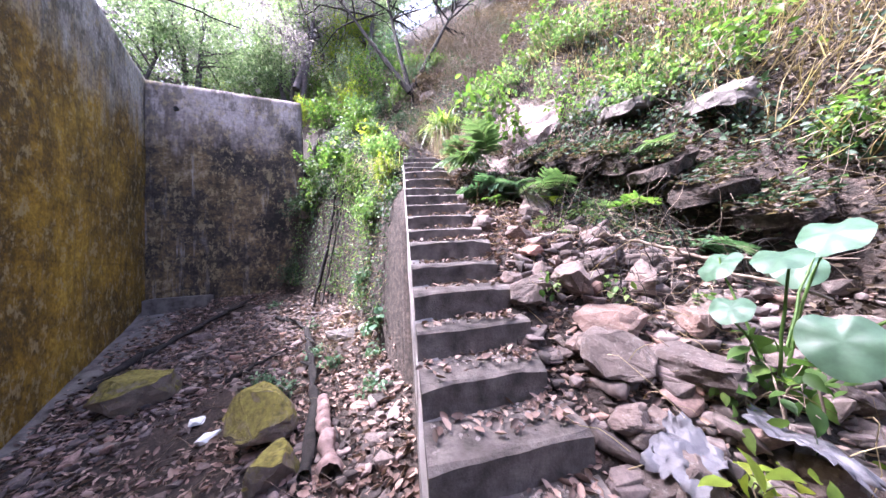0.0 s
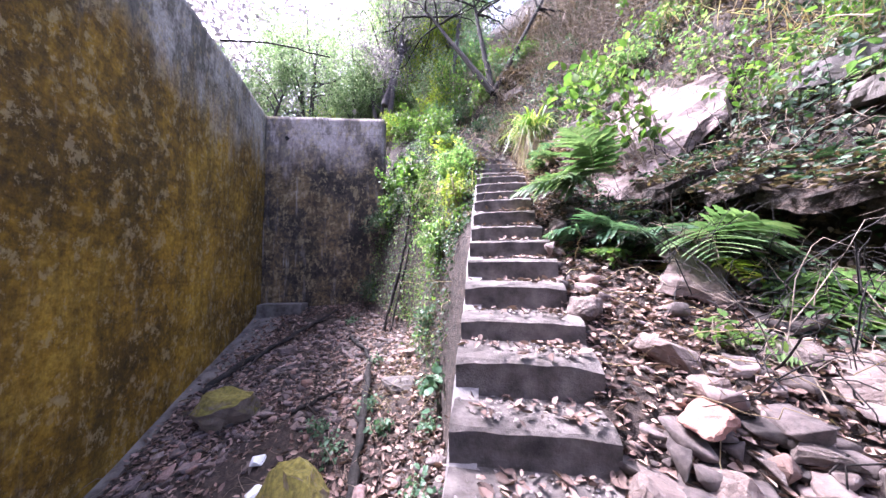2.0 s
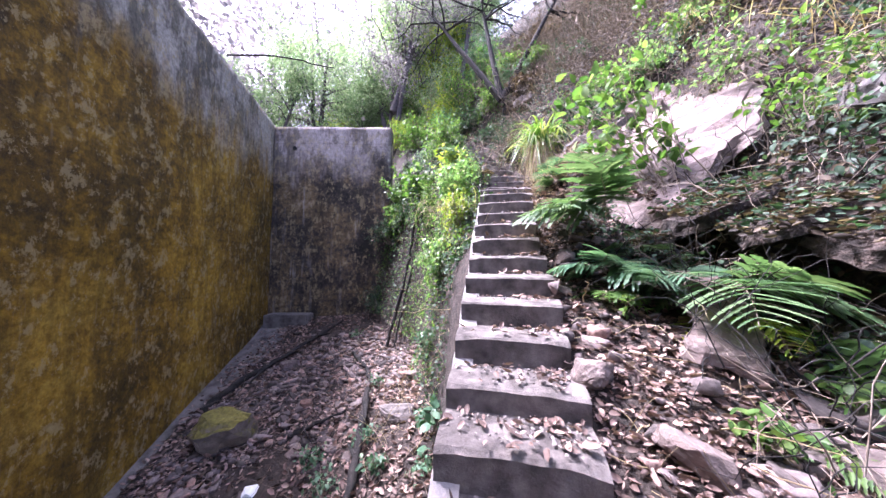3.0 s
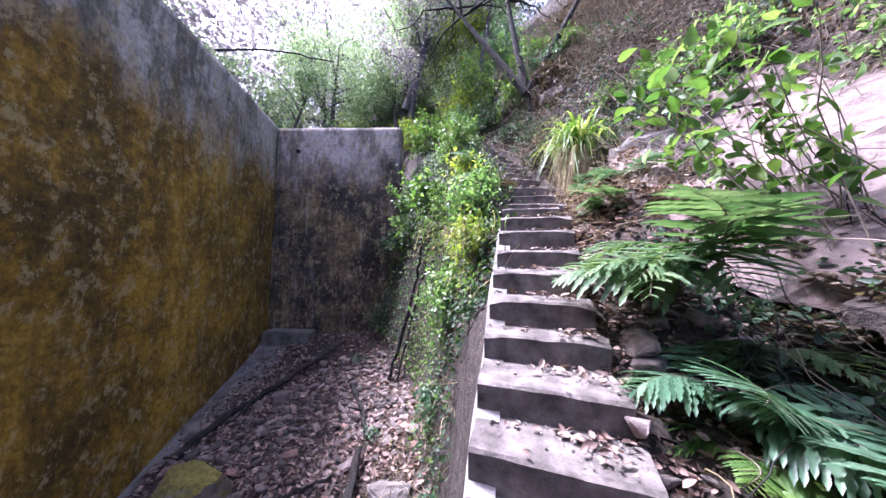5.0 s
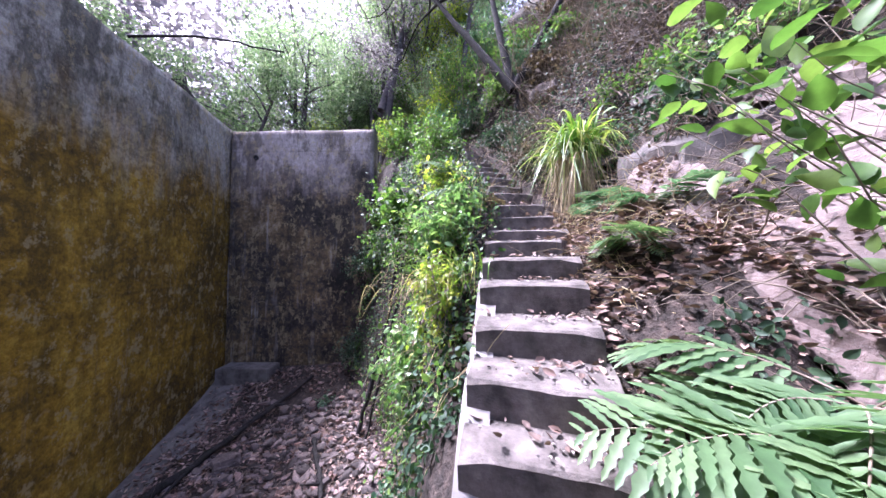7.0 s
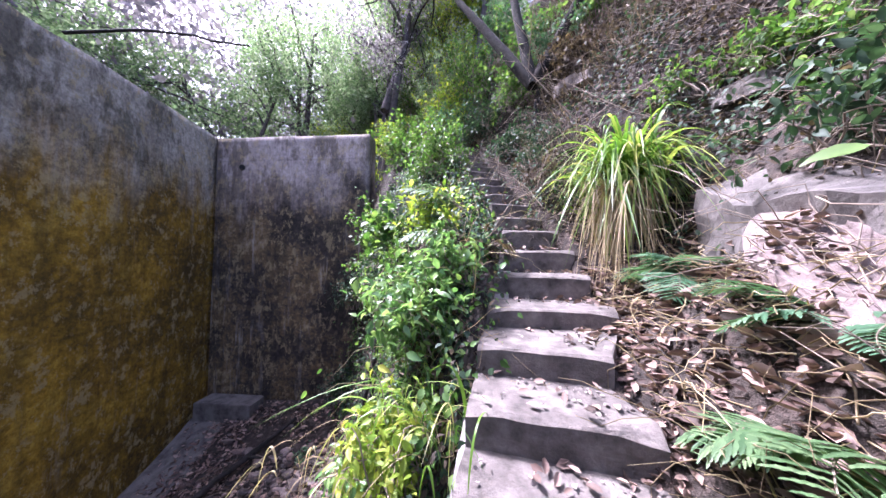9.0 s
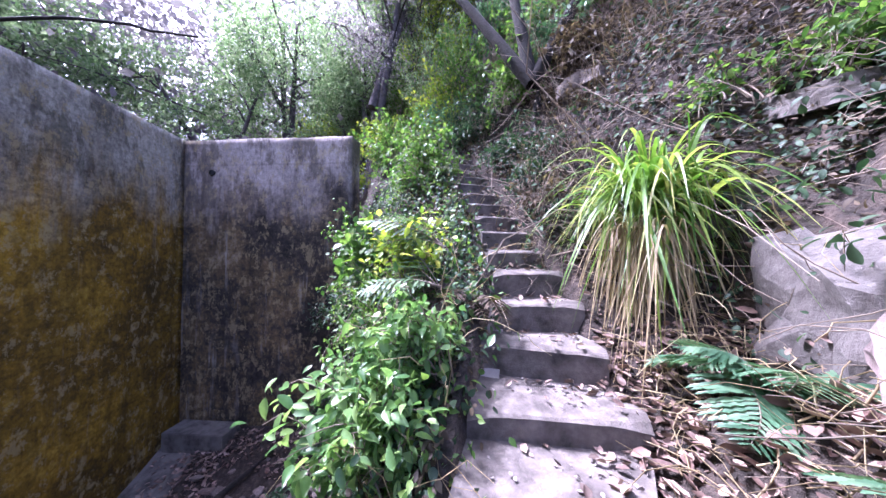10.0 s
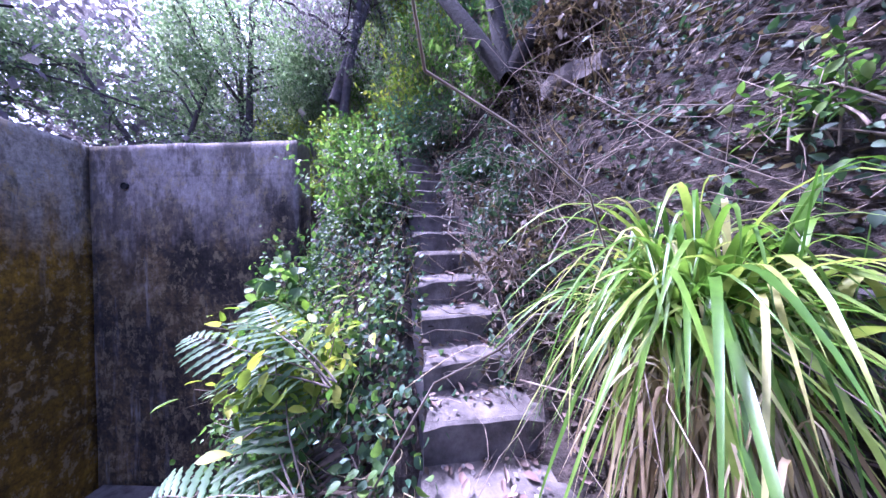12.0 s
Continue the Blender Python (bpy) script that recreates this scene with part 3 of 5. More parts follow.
def frond_mesh(length, spread, droop, pairs, seed, teeth=5):
    """One fern frond along +y: a bent stalk with toothed leaflets on both sides."""
    rng = np.random.RandomState(seed)
    s = np.linspace(0, 1, 14)
    path = np.stack([0.03 * np.sin(s * 5 + seed), length * s * (1 - 0.12 * s), length * (0.55 * s - droop * s * s)], -1)
    V, F, base = [], [], 0
    tt = np.linspace(0, 1, 2 * teeth + 1)
    prof = np.sin(np.pi * np.clip(tt * 0.92 + 0.08, 0, 1)) ** 0.6 * (1 + 0.28 * np.where(np.arange(len(tt)) % 2, 1, -1))
    prof[-1] = 0
    for k in range(pairs):
        f = 0.2 + 0.79 * k / (pairs - 1)
        i = min(int(f * 13), 12)
        p = path[i] + (path[i + 1] - path[i]) * (f * 13 - i)
        ln = spread * (math.sin(math.pi * (0.18 + 0.8 * f)) ** 0.8 + 0.06) * rng.uniform(0.88, 1.08)
        wd = ln * 0.055 + length * 0.006
        for sd in (-1, 1):
            d = np.array([sd * 0.9, 0.42 + 0.3 * f, -0.12 + rng.normal(0, 0.12)])
            d /= np.linalg.norm(d)
            across = np.cross(d, [0, 0, 1.0])
            across /= np.linalg.norm(across)
            mid = p + d * ln * tt[:, None] + np.array([0, 0, -0.22 * ln]) * (tt ** 2)[:, None]
            up = np.array([0, 0, 0.25 * wd])
            a, b = mid + across * (prof * wd)[:, None] + up * (prof[:, None] > 0), mid - across * (prof * wd)[:, None] + up * (prof[:, None] > 0)
            m = len(tt)
            V.append(np.concatenate([a, mid, b]))
            j = np.arange(m - 1)
            F.append(base + np.concatenate([np.stack([j, j + 1, m + j + 1, m + j], -1), np.stack([m + j, m + j + 1, 2 * m + j + 1, 2 * m + j], -1)]))
            base += 3 * m
    return mesh_np("frond", np.concatenate(V), np.concatenate(F)), path


def fern(label, base, n, length, spread, mat, seed, droop=0.75, arc=(0, 360), tilt=0.0, pairs=18):
    """A fern: fronds in a rosette; arc gives the compass range in which they spread."""
    rng = np.random.RandomState(seed)
    root = new("fern")
    root.location = base
    tagged(root, label, "fern", group="ferns")
    kinds = [frond_mesh(length * q, spread * 1.3 * q, droop, pairs - 2, seed + k) for k, q in enumerate((1.0, 0.85, 0.7))]
    for k in range(n):
        me, path = kinds[k % 3]
        a = radians(arc[0] + (arc[1] - arc[0]) * (k + rng.uniform(0.1, 0.9)) / n)
        m = Euler((radians(rng.uniform(-14, 26) + tilt), radians(rng.uniform(-25, 25)), a)).to_matrix().to_4x4()
        f = put_mesh("frond", me, mat, root)
        f.matrix_basis = m
        if not me.get("stalk"):
            me["stalk"] = 1
        st = put_mesh("stalk", tubes("stalk", [(path, np.linspace(0.005, 0.0015, len(path)))], 4), M_TWIG, f)
    return root


def grass(label, base, n, length, width, seed, mat, dry, lean=(0, 0), spread=0.15, n_dry=0):
    """A tussock of long arching blades over hanging dry ones."""
    rng = np.random.RandomState(seed)
    root = new("grass_clump")
    root.location = base
    tagged(root, label, "grass")

    def blades(count, ln, fall, wd, up, wide=1.0):
        V, F, b0 = [], [], 0
        for _ in range(count):
            a = rng.uniform(0, 2 * np.pi)
            out = np.array([math.cos(a), math.sin(a), 0]) + np.array([lean[0], lean[1], 0]) * (3.0 if fall > 1.6 else 1.0)
            L = ln * rng.uniform(0.5, 1.15)
            s = np.linspace(0, 1, 11)
            bend = rng.uniform(0.7, 1.25) * fall
            lift = up * rng.uniform(0.7, 1.1)
            reach = rng.uniform(0.10, 0.42) * wide
            x = reach * L * (s + 0.25 * s * s)
            z = L * (lift * s - bend * s ** 2.2)
            st = rng.normal(0, spread, 3) * np.array([1, 1, 0.25])
            if fall > 1.6:
                st = st + np.array([lean[0], lean[1], 0]) * rng.uniform(0.2, 1.3)
            p = st + x[:, None] * out + np.stack([0 * s, 0 * s, z], -1) + rng.normal(0, 0.14, 3) * (s ** 2)[:, None] * np.array([1, 1, 0.5])
            sd = np.cross(out, [0, 0, 1.0])
            sd = sd / np.linalg.norm(sd) + rng.normal(0, 0.25, 3)
            w = wd * rng.uniform(0.6, 1.2) * np.minimum(1, 4 * (s + 0.08)) * (1 - s ** 3)
            fold = np.array([0, 0, 0.35])
            V.append(np.concatenate([p + sd * w[:, None] + fold * w[:, None], p, p - sd * w[:, None] + fold * w[:, None]]))
            j = np.arange(10)
            F.append(b0 + np.concatenate([np.stack([j, j + 1, 12 + j, 11 + j], -1), np.stack([11 + j, 12 + j, 23 + j, 22 + j], -1)]))
            b0 += 33
        return smooth(mesh_np("blades", np.concatenate(V), np.concatenate(F)))
    put_mesh("green_foliage", blades(n, length, 1.24, width, 1.32), mat, root)
    if n_dry:
        put_mesh("dry_foliage", blades(n_dry, length * 0.66, 1.75, width * 0.6, 0.95, 0.55), dry, root, "straw-coloured hanging blades")
    return root


def stone_mesh(seed, flat=0.6, cuts=16, detail=True):
    """An angular broken stone of about unit size."""
    rng = random.Random(seed)
    bm = bmesh.new()
    for _ in range(cuts):
        v = Vector((rng.uniform(-1, 1), rng.uniform(-1, 1), rng.uniform(-1, 1)))
        v = v / max(abs(v.x), abs(v.y), abs(v.z)) ** 0.7
        bm.verts.new((v.x * 0.5, v.y * 0.42, v.z * 0.5 * flat))
    h = bmesh.ops.convex_hull(bm, input=bm.verts[:])
    bmesh.ops.delete(bm, geom=[e for e in h["geom_interior"] if isinstance(e, bmesh.types.BMVert)], context="VERTS")
    bmesh.ops.dissolve_limit(bm, angle_limit=0.2, verts=bm.verts[:], edges=bm.edges[:])
    bmesh.ops.bevel(bm, geom=bm.edges[:], offset=0.035, segments=1, affect="EDGES", clamp_overlap=True)
    if detail:
        bmesh.ops.triangulate(bm, faces=bm.faces[:])
        bmesh.ops.subdivide_edges(bm, edges=bm.edges[:], cuts=3, use_grid_fill=True)
        for v in bm.verts:
            v.co += Vector([noise.noise(v.co * 5 + Vector((seed, k * 9, 0))) for k in range(3)]) * 0.05
            v.co += Vector([noise.noise(v.co * 13 + Vector((seed, k * 9, 3))) for k in range(3)]) * 0.028
    else:
        bmesh.ops.triangulate(bm, faces=bm.faces[:])
    me = bpy.data.meshes.new("stone")
    bm.to_mesh(me)
    bm.free()
    return me


BIG = [stone_mesh(k, 0.75, 18) for k in range(6)]
SMALL = [stone_mesh(40 + k, 0.72, 13, False) for k in range(8)]
for group_of, mat in ((BIG, M_ROCK), (SMALL, M_ROCK)):
    for me in group_of:
        me.materials.append(mat)


def stone(x, y, size, kind, turn, mat=None, label="", sink=0.25, name="stone", group="", tip=(0, 0), up=0.0):
    """A stone resting on the ground; size (x, y, z) in metres."""
    me = BIG[kind % 6] if kind < 50 else SMALL[kind % 8]
    if mat:
        me = me.copy()
        me.materials[0] = mat
    ob = new(name, me)
    ob.matrix_world = pose(x, y, gz(x, y) + size[2] * (0.5 - sink) + up, tip[0], tip[1], turn) @ Matrix.Diagonal((*size, 1))
    return tagged(ob, label, "stone", group)

def rock_plate(label, corners, z_at, thick, mat, seed, rough=0.05):
    """A slab of bedrock: outline corners (x, y), upper side at z_at(x, y), underside thick below."""
    bm = bmesh.new()
    f = bm.faces.new([bm.verts.new((x, y, 0)) for x, y in corners])
    bmesh.ops.triangulate(bm, faces=[f])
    bmesh.ops.subdivide_edges(bm, edges=bm.edges[:], cuts=5, use_grid_fill=True)
    up = bm.verts[:]
    for v in up:
        v.co += Vector((noise.noise(Vector((v.co.x * 2, v.co.y * 2, seed))), noise.noise(Vector((v.co.x * 2, v.co.y * 2, seed + 7))), 0)) * 0.1
        v.co.z = z_at(v.co.x, v.co.y) + noise.noise(Vector((v.co.x * 1.3, v.co.y * 1.3, seed))) * rough * 2 + noise.noise(Vector((v.co.x * 5, v.co.y * 5, seed))) * rough * 0.5
    ex = bmesh.ops.extrude_face_region(bm, geom=bm.faces[:])
    for v in ex["geom"]:
        if isinstance(v, bmesh.types.BMVert):
            v.co.z -= thick * (0.8 + 0.4 * noise.noise(v.co * 1.5))
            v.co += Vector((noise.noise(v.co * 3), noise.noise(v.co * 3 + Vector((5, 0, 0))), 0)) * 0.10
    side = [e for e in bm.edges if abs(e.verts[0].co.z - e.verts[1].co.z) > thick * 0.45 and (e.verts[0].co.xy - e.verts[1].co.xy).length < 0.2]
    bmesh.ops.subdivide_edges(bm, edges=side, cuts=3)
    bmesh.ops.triangulate(bm, faces=bm.faces[:])
    for v in bm.verts:
        q = v.co * 4 + Vector((seed, 0, 0))
        v.co += Vector((noise.noise(q), noise.noise(q + Vector((9, 0, 0))), 0.6 * noise.noise(q + Vector((0, 9, 0))))) * 0.06
        v.co += Vector((noise.noise(q * 3.1), noise.noise(q * 3.1 + Vector((9, 0, 0))), 0.5 * noise.noise(q * 3.1 + Vector((0, 9, 0))))) * 0.028
    bmesh.ops.recalc_face_normals(bm, faces=bm.faces)
    ob = part("rock_outcrop", bm, mat)
    return tagged(ob, label, "rock")


def tree(label, base, stems, height, crown, mat, seed, n_leaf, leaf, trunk_r, name="tree", bare=5, sway=0.12, bark=None):
    """A tree: trunk and limbs in one part each, twigs, and a ragged crown of single leaves in clumps."""
    rng = np.random.RandomState(seed)
    root = new(name)
    root.location = base
    tagged(root, label, "tree", group="trees")
    big, twigs, ends = [], [], []
    for (dx, dy, top, fork) in stems:
        a = np.array([0, 0, -0.3]) if fork == 0 else np.array([0.0, 0.0, fork])
        pts = bent(a, np.array([dx, dy, top]), 0.0, 12, rng, sway)
        big.append((pts, np.linspace(trunk_r, trunk_r * 0.3, 12)))
        for k in range(9 if top > 2.4 else 0):
            i = rng.randint(bare, 12)
            d = rng.normal(size=3) * np.array([1, 1, 0.55]) + np.array([0, 0, 0.45])
            d /= np.linalg.norm(d)
            e = pts[i] + d * crown * rng.uniform(0.5, 1.0)
            br = bent(pts[i], e, rng.uniform(-0.05, 0.12) * crown, 8, rng, 0.12 * crown)
            big.append((br, np.linspace(trunk_r * 0.33, trunk_r * 0.08, 8)))
            for _ in range(5):
                j = rng.randint(2, 8)
                d2 = rng.normal(size=3) + np.array([0, 0, 0.1])
                d2 /= np.linalg.norm(d2)
                tw = bent(br[j], br[j] + d2 * crown * rng.uniform(0.2, 0.5), -0.05 * crown, 6, rng, 0.06 * crown)
                twigs.append((tw, np.linspace(trunk_r * 0.07, trunk_r * 0.02, 6)))
                ends.append(tw)
    put_mesh("trunk", tubes("trunk", big, 8), bark or M_BARK, root)
    put_mesh("fine_branching", tubes("fine_branching", twigs, 4), bark or M_BARK, root)["kind"] = "stuff"
    E_ = np.concatenate([e[2:] for e in ends])
    pick = E_[rng.randint(0, len(E_), n_leaf)]
    P = pick + rng.normal(0, 0.085 * crown, pick.shape) * np.array([1, 1, 0.7])
    D = rng.normal(size=P.shape) + np.array([0, 0, -0.5])
    N = rng.normal(0, 0.6, P.shape) + np.array([0, 0, 1.0])
    L = leaf * rng.uniform(0.6, 1.3, n_leaf)
    put_mesh("crown", leaves("crown", BLADE, P, D, N, L, L * 0.5), mat, root)
    return root


def scatter(name, label, pts, mat, size, seed, shape=CURL, flat=0.35, width=0.55, category="leaf litter", lift=0.01):
    rng = np.random.RandomState(seed)
    n = len(pts)
    a = rng.uniform(0, 2 * np.pi, n)
    D = np.stack([np.cos(a), np.sin(a), rng.normal(0.05, 0.25, n)], -1)
    N = rng.normal(0, flat, (n, 3)) + np.array([0, 0, 1.0])
    L = size * rng.uniform(0.5, 1.35, n)
    P = pts + np.stack([0 * L, 0 * L, rng.uniform(0.2, 1.6, n) * lift], -1)
    ob = put_mesh(name, leaves(name, shape, P, D, N, L, L * width), mat)
    return tagged(ob, label, category, kind="stuff")


# ---- bedrock of the hillside ----
rock_plate("pale pinkish sandstone slab jutting out of the slope", [(1.22, 2.55), (1.30, 1.85), (1.46, 1.2), (1.75, 0.85), (2.05, 0.98), (2.35, 1.2), (2.85, 1.4), (3.05, 2.1), (2.6, 2.85), (2.0, 3.05), (1.5, 2.9)],
           lambda x, y: 2.44 + 0.86 * (y - 1.26) + 0.60 * (x - 1.46), 0.24, M_ROCK_PALE, 3, 0.09)
rock_plate("grey weathered boulder face beside the grass tussock", [(1.48, 3.45), (1.40, 2.85), (1.55, 2.5), (2.3, 2.35), (2.6, 3.3), (2.0, 3.65)],
           lambda x, y: 3.92 + 0.35 * (y - 3.0) + 0.45 * (x - 1.6), 0.75, M_ROCK_DARK, 11, 0.08)
lg = random.Random(12)
for k in range(20):
    y, lev = 2.7 + 0.75 * (k // 4) + lg.uniform(-0.2, 0.2), k % 4
    x = float(foot_u(y) + stair_x(y)) + 0.46 + 0.18 * lev + lg.uniform(-0.12, 0.12)
    z, w, d = float(stair_z(y)) + 0.22 + 0.27 * lev + lg.uniform(-0.08, 0.08), lg.uniform(0.28, 0.48), lg.uniform(0.4, 0.85)
    cs = [(x + w * math.cos(a) * (0.85 + 0.3 * noise.noise(Vector((k, a, 0)))), y + d * math.sin(a) * (0.85 + 0.3 * noise.noise(Vector((k, a, 5))))) for a in np.linspace(0, 6.28, 9)[:-1]]
    rock_plate("dark layered rock ledge standing out of the hillside", cs, lambda px, py, z=z, y=y, x=x: z + 0.30 * (py - y) + 0.15 * (px - x), 0.19, M_ROCK_DARK, 20 + k)
for k, (x, y) in enumerate([(2.8, 0.15), (3.2, -0.55), (3.0, 0.6)]):
    z = gz(x + 0.15, y)
    cs = [(x + 0.3 * math.cos(a) * (0.85 + 0.3 * noise.noise(Vector((k, a, 9)))), y + 0.34 * math.sin(a)) for a in np.linspace(0, 6.28, 9)[:-1]]
    rock_plate("dark overhanging rock ledge above the ferns", cs, lambda px, py, z=z, y=y, x=x: z + 0.02 + 0.25 * (py - y) + 0.3 * (px - x), 0.2, M_ROCK_DARK, 70 + k)
LIPS = []
for k, y in enumerate((1.05, 0.72, 0.4, 0.1, -0.2, -0.5, -0.85, -1.2)):
    x = float(foot_u(y) + stair_x(y)) + 0.12 + lg.uniform(-0.06, 0.06)
    z, w, d = gz(x + 0.26, y) + 0.02, lg.uniform(0.27, 0.36), lg.uniform(0.2, 0.3)
    cs = [(x + w * math.cos(a) * (0.85 + 0.4 * noise.noise(Vector((k, a, 19)))), y + d * math.sin(a)) for a in np.linspace(0, 6.28, 10)[:-1]]
    rock_plate("overhanging lip of dark earth and roots above the rubble", cs, lambda px, py, z=z, y=y, x=x: z + 0.3 * (py - y) + 0.45 * (px - x), 0.13, M_EARTH, 90 + k, 0.09)
    LIPS.append((x, y, z, w, d))
rock_plate("flat grey stone leaning against the bank", [(1.25, 0.02), (1.55, -0.08), (1.68, 0.1), (1.62, 0.28), (1.4, 0.3)], lambda x, y: 1.32 + 1.25 * (y - 0.05) + 0.05 * x, 0.07, M_ROCK, 31, 0.02)

# ---- rubble beside the steps ----
BOULDERS = [  # x, y, size, turn, kind
    (1.08, -1.42, (0.48, 0.40, 0.42), 30, 0), (1.42, -1.52, (0.50, 0.36, 0.30), 100, 1), (1.25, -1.22, (0.50, 0.38, 0.34), 15, 2), (1.75, -1.32, (0.46, 0.36, 0.32), 60, 3),
    (0.98, -1.80, (0.26, 0.22, 0.28), 0, 4), (1.55, -1.90, (0.34, 0.30, 0.30), 40, 5), (2.05, -1.75, (0.45, 0.35, 0.30), 75, 0), (2.35, -1.55, (0.40, 0.30, 0.25), 10, 1),
    (2.55, -1.95, (0.42, 0.34, 0.30), 130, 2), (2.15, -2.15, (0.36, 0.30, 0.28), 20, 3), (1.25, -2.25, (0.34, 0.26, 0.22), 80, 4), (1.85, -0.85, (0.42, 0.30, 0.2), 170, 5),
    (1.12, -0.52, (0.24, 0.17, 0.17), 25, 1), (1.78, -0.42, (0.42, 0.36, 0.16), 5, 0), (2.25, -0.85, (0.45, 0.34, 0.26), 45, 3), (1.95, -0.05, (0.34, 0.26, 0.14), 70, 2), (1.28, -0.78, (0.30, 0.2, 0.18), 60, 5)]
for x, y, size, turn, kind in BOULDERS:
    stone(x, y, tuple((1.0 if x < 1.5 and y < -1.1 else 0.78) * q for q in size), kind, turn, label="angular grey-brown boulder in the rubble slope", sink=0.3, name="boulder", group="boulders")
stone(1.02, -0.62, (0.30, 0.20, 0.16), 4, 35, label="reddish broken brick lump lying on dry leaves", sink=0.1, name="brick_lump", mat=rock_material("red_stone", (0.36, 0.20, 0.16)), tip=(14, 10))
rs = random.Random(5)
made = 0
while made < 165:
    x, y = rs.uniform(0.72, 3.0), rs.uniform(-2.9, 1.1)
    if x > float(foot_u(y)) + 0.1 or (rs.random() < 0.88 and y > -0.65):
        continue
    sz = rs.choice((0.10, 0.13, 0.17, 0.21, 0.26)) * rs.uniform(0.8, 1.2)
    stone(x, y, (sz * rs.uniform(0.9, 1.4), sz, sz * rs.uniform(0.65, 1.05)), rs.randrange(6) if sz > 0.17 else 50 + rs.randrange(8), rs.uniform(0, 360), label="broken stone in the rubble beside the steps", sink=0.22, group="rubble stones", tip=(rs.uniform(-25, 25), rs.uniform(-25, 25)))
    made += 1
for k in range(290):
    x, y = rs.uniform(-5.6, -0.3), rs.uniform(-2.2, 5.2)
    if (x - CORNER.x) * 0.903 + (y - CORNER.y) * 0.43 < 0.3 or gz(x, y) > float(tank_floor(np.array([x]), np.array([y]))[0]) + 0.2 or noise.noise(Vector((x * 0.9, y * 0.9, 4))) < -0.08:
        continue
    sz = rs.choice((0.07, 0.09, 0.12, 0.15, 0.21)) * rs.uniform(0.8, 1.2)
    stone(x, y, (sz * rs.uniform(0.9, 1.5), sz, sz * rs.uniform(0.45, 0.8)), 50 + rs.randrange(8), rs.uniform(0, 360), label="grey stone on the littered tank floor", sink=0.25, group="tank floor stones", tip=(rs.uniform(-20, 20), rs.uniform(-20, 20)))



def pebbles(label, pts, lo, hi, seed):
    """Small broken stones, too many to count, in one mesh."""
    rng = np.random.RandomState(seed)
    V, F, base = [], [], 0
    shapes = []
    for me in SMALL:
        co = np.empty(len(me.vertices) * 3, dtype=np.float32)
        me.vertices.foreach_get("co", co)
        shapes.append((co.reshape(-1, 3), np.array([p.vertices[:] for p in me.polygons])))
    for p in pts:
        v, f = shapes[rng.randint(len(shapes))]
        a, q = rng.uniform(0, 6.28), lo * (hi / lo) ** (rng.uniform() ** 1.6)
        c, sn = math.cos(a), math.sin(a)
        w = v * q * np.array([rng.uniform(0.9, 1.5), 1, rng.uniform(0.6, 1.0)])
        V.append(np.stack([c * w[:, 0] - sn * w[:, 1], sn * w[:, 0] + c * w[:, 1], w[:, 2] + rng.normal(0, 0.25) * w[:, 0]], -1) + p + np.array([0, 0, q * 0.12]))
        F.append(f + base)
        base += len(v)
    return tagged(put_mesh("rubble", mesh_np("rubble", np.concatenate(V), np.concatenate(F)), M_RUBBLE), label, "rubble", kind="stuff")


pr = np.random.RandomState(31)
px, py = pr.uniform(0.68, 3.0, 2600), pr.uniform(-2.9, 1.3, 2600)
ok = (px < foot_u(py) + 0.1) & (pr.uniform(size=2600) < np.where(py > -0.6, 0.25, 1.0))
pebbles("small broken stones filling the rubble slope", np.stack([px[ok], py[ok], ground_z(px[ok], py[ok])], -1), 0.035, 0.19, 1)
px, py = pr.uniform(-5.8, -0.2, 9500), pr.uniform(-2.5, 5.4, 9500)
ok = ((px - CORNER.x) * 0.903 + (py - CORNER.y) * 0.43 > 0.3) & (ground_z(px, py) < tank_floor(px, py) + 0.25) & (lumps(px, py, 1.4, 33) > -0.25)
pebbles("small stones scattered on the tank floor", np.stack([px[ok], py[ok], ground_z(px[ok], py[ok])], -1), 0.035, 0.19, 2)

# ---- things on the tank floor ----
stone(-4.1, 1.72, (0.95, 0.6, 0.72), 2, 12, M_ROCK_MOSS, "flat boulder under green moss by the tall wall", 0.15, "mossy_boulder", "mossy boulders")
stone(-1.68, 0.3, (0.78, 0.66, 0.78), 0, 20, M_ROCK_MOSS, "large boulder capped with yellow-green moss", 0.12, "mossy_boulder", "mossy boulders")
stone(-1.22, -0.35, (0.40, 0.36, 0.42), 3, 70, M_ROCK_MOSS, "small mossy boulder beside a log", 0.15, "mossy_boulder", "mossy boulders")
stone(-1.22, 2.0, (0.50, 0.32, 0.26), 5, 10, M_ROCK_DARK, "dark stone half sunk in leaf litter", 0.2, "boulder", "boulders")
stone(-4.45, 3.55, (0.42, 0.32, 0.26), 1, 60, M_ROCK, "grey stone lying against a fallen branch", 0.1, "boulder", "boulders")
stone(-2.85, 1.25, (0.28, 0.20, 0.10), 52, 15, M_FOAM, "white piece of foam on dry leaves", 0.05, "foam_piece", "foam pieces")
stone(-2.50, 0.85, (0.26, 0.18, 0.12), 54, 70, M_FOAM, "white piece of foam on dry leaves", 0.05, "foam_piece", "foam pieces")


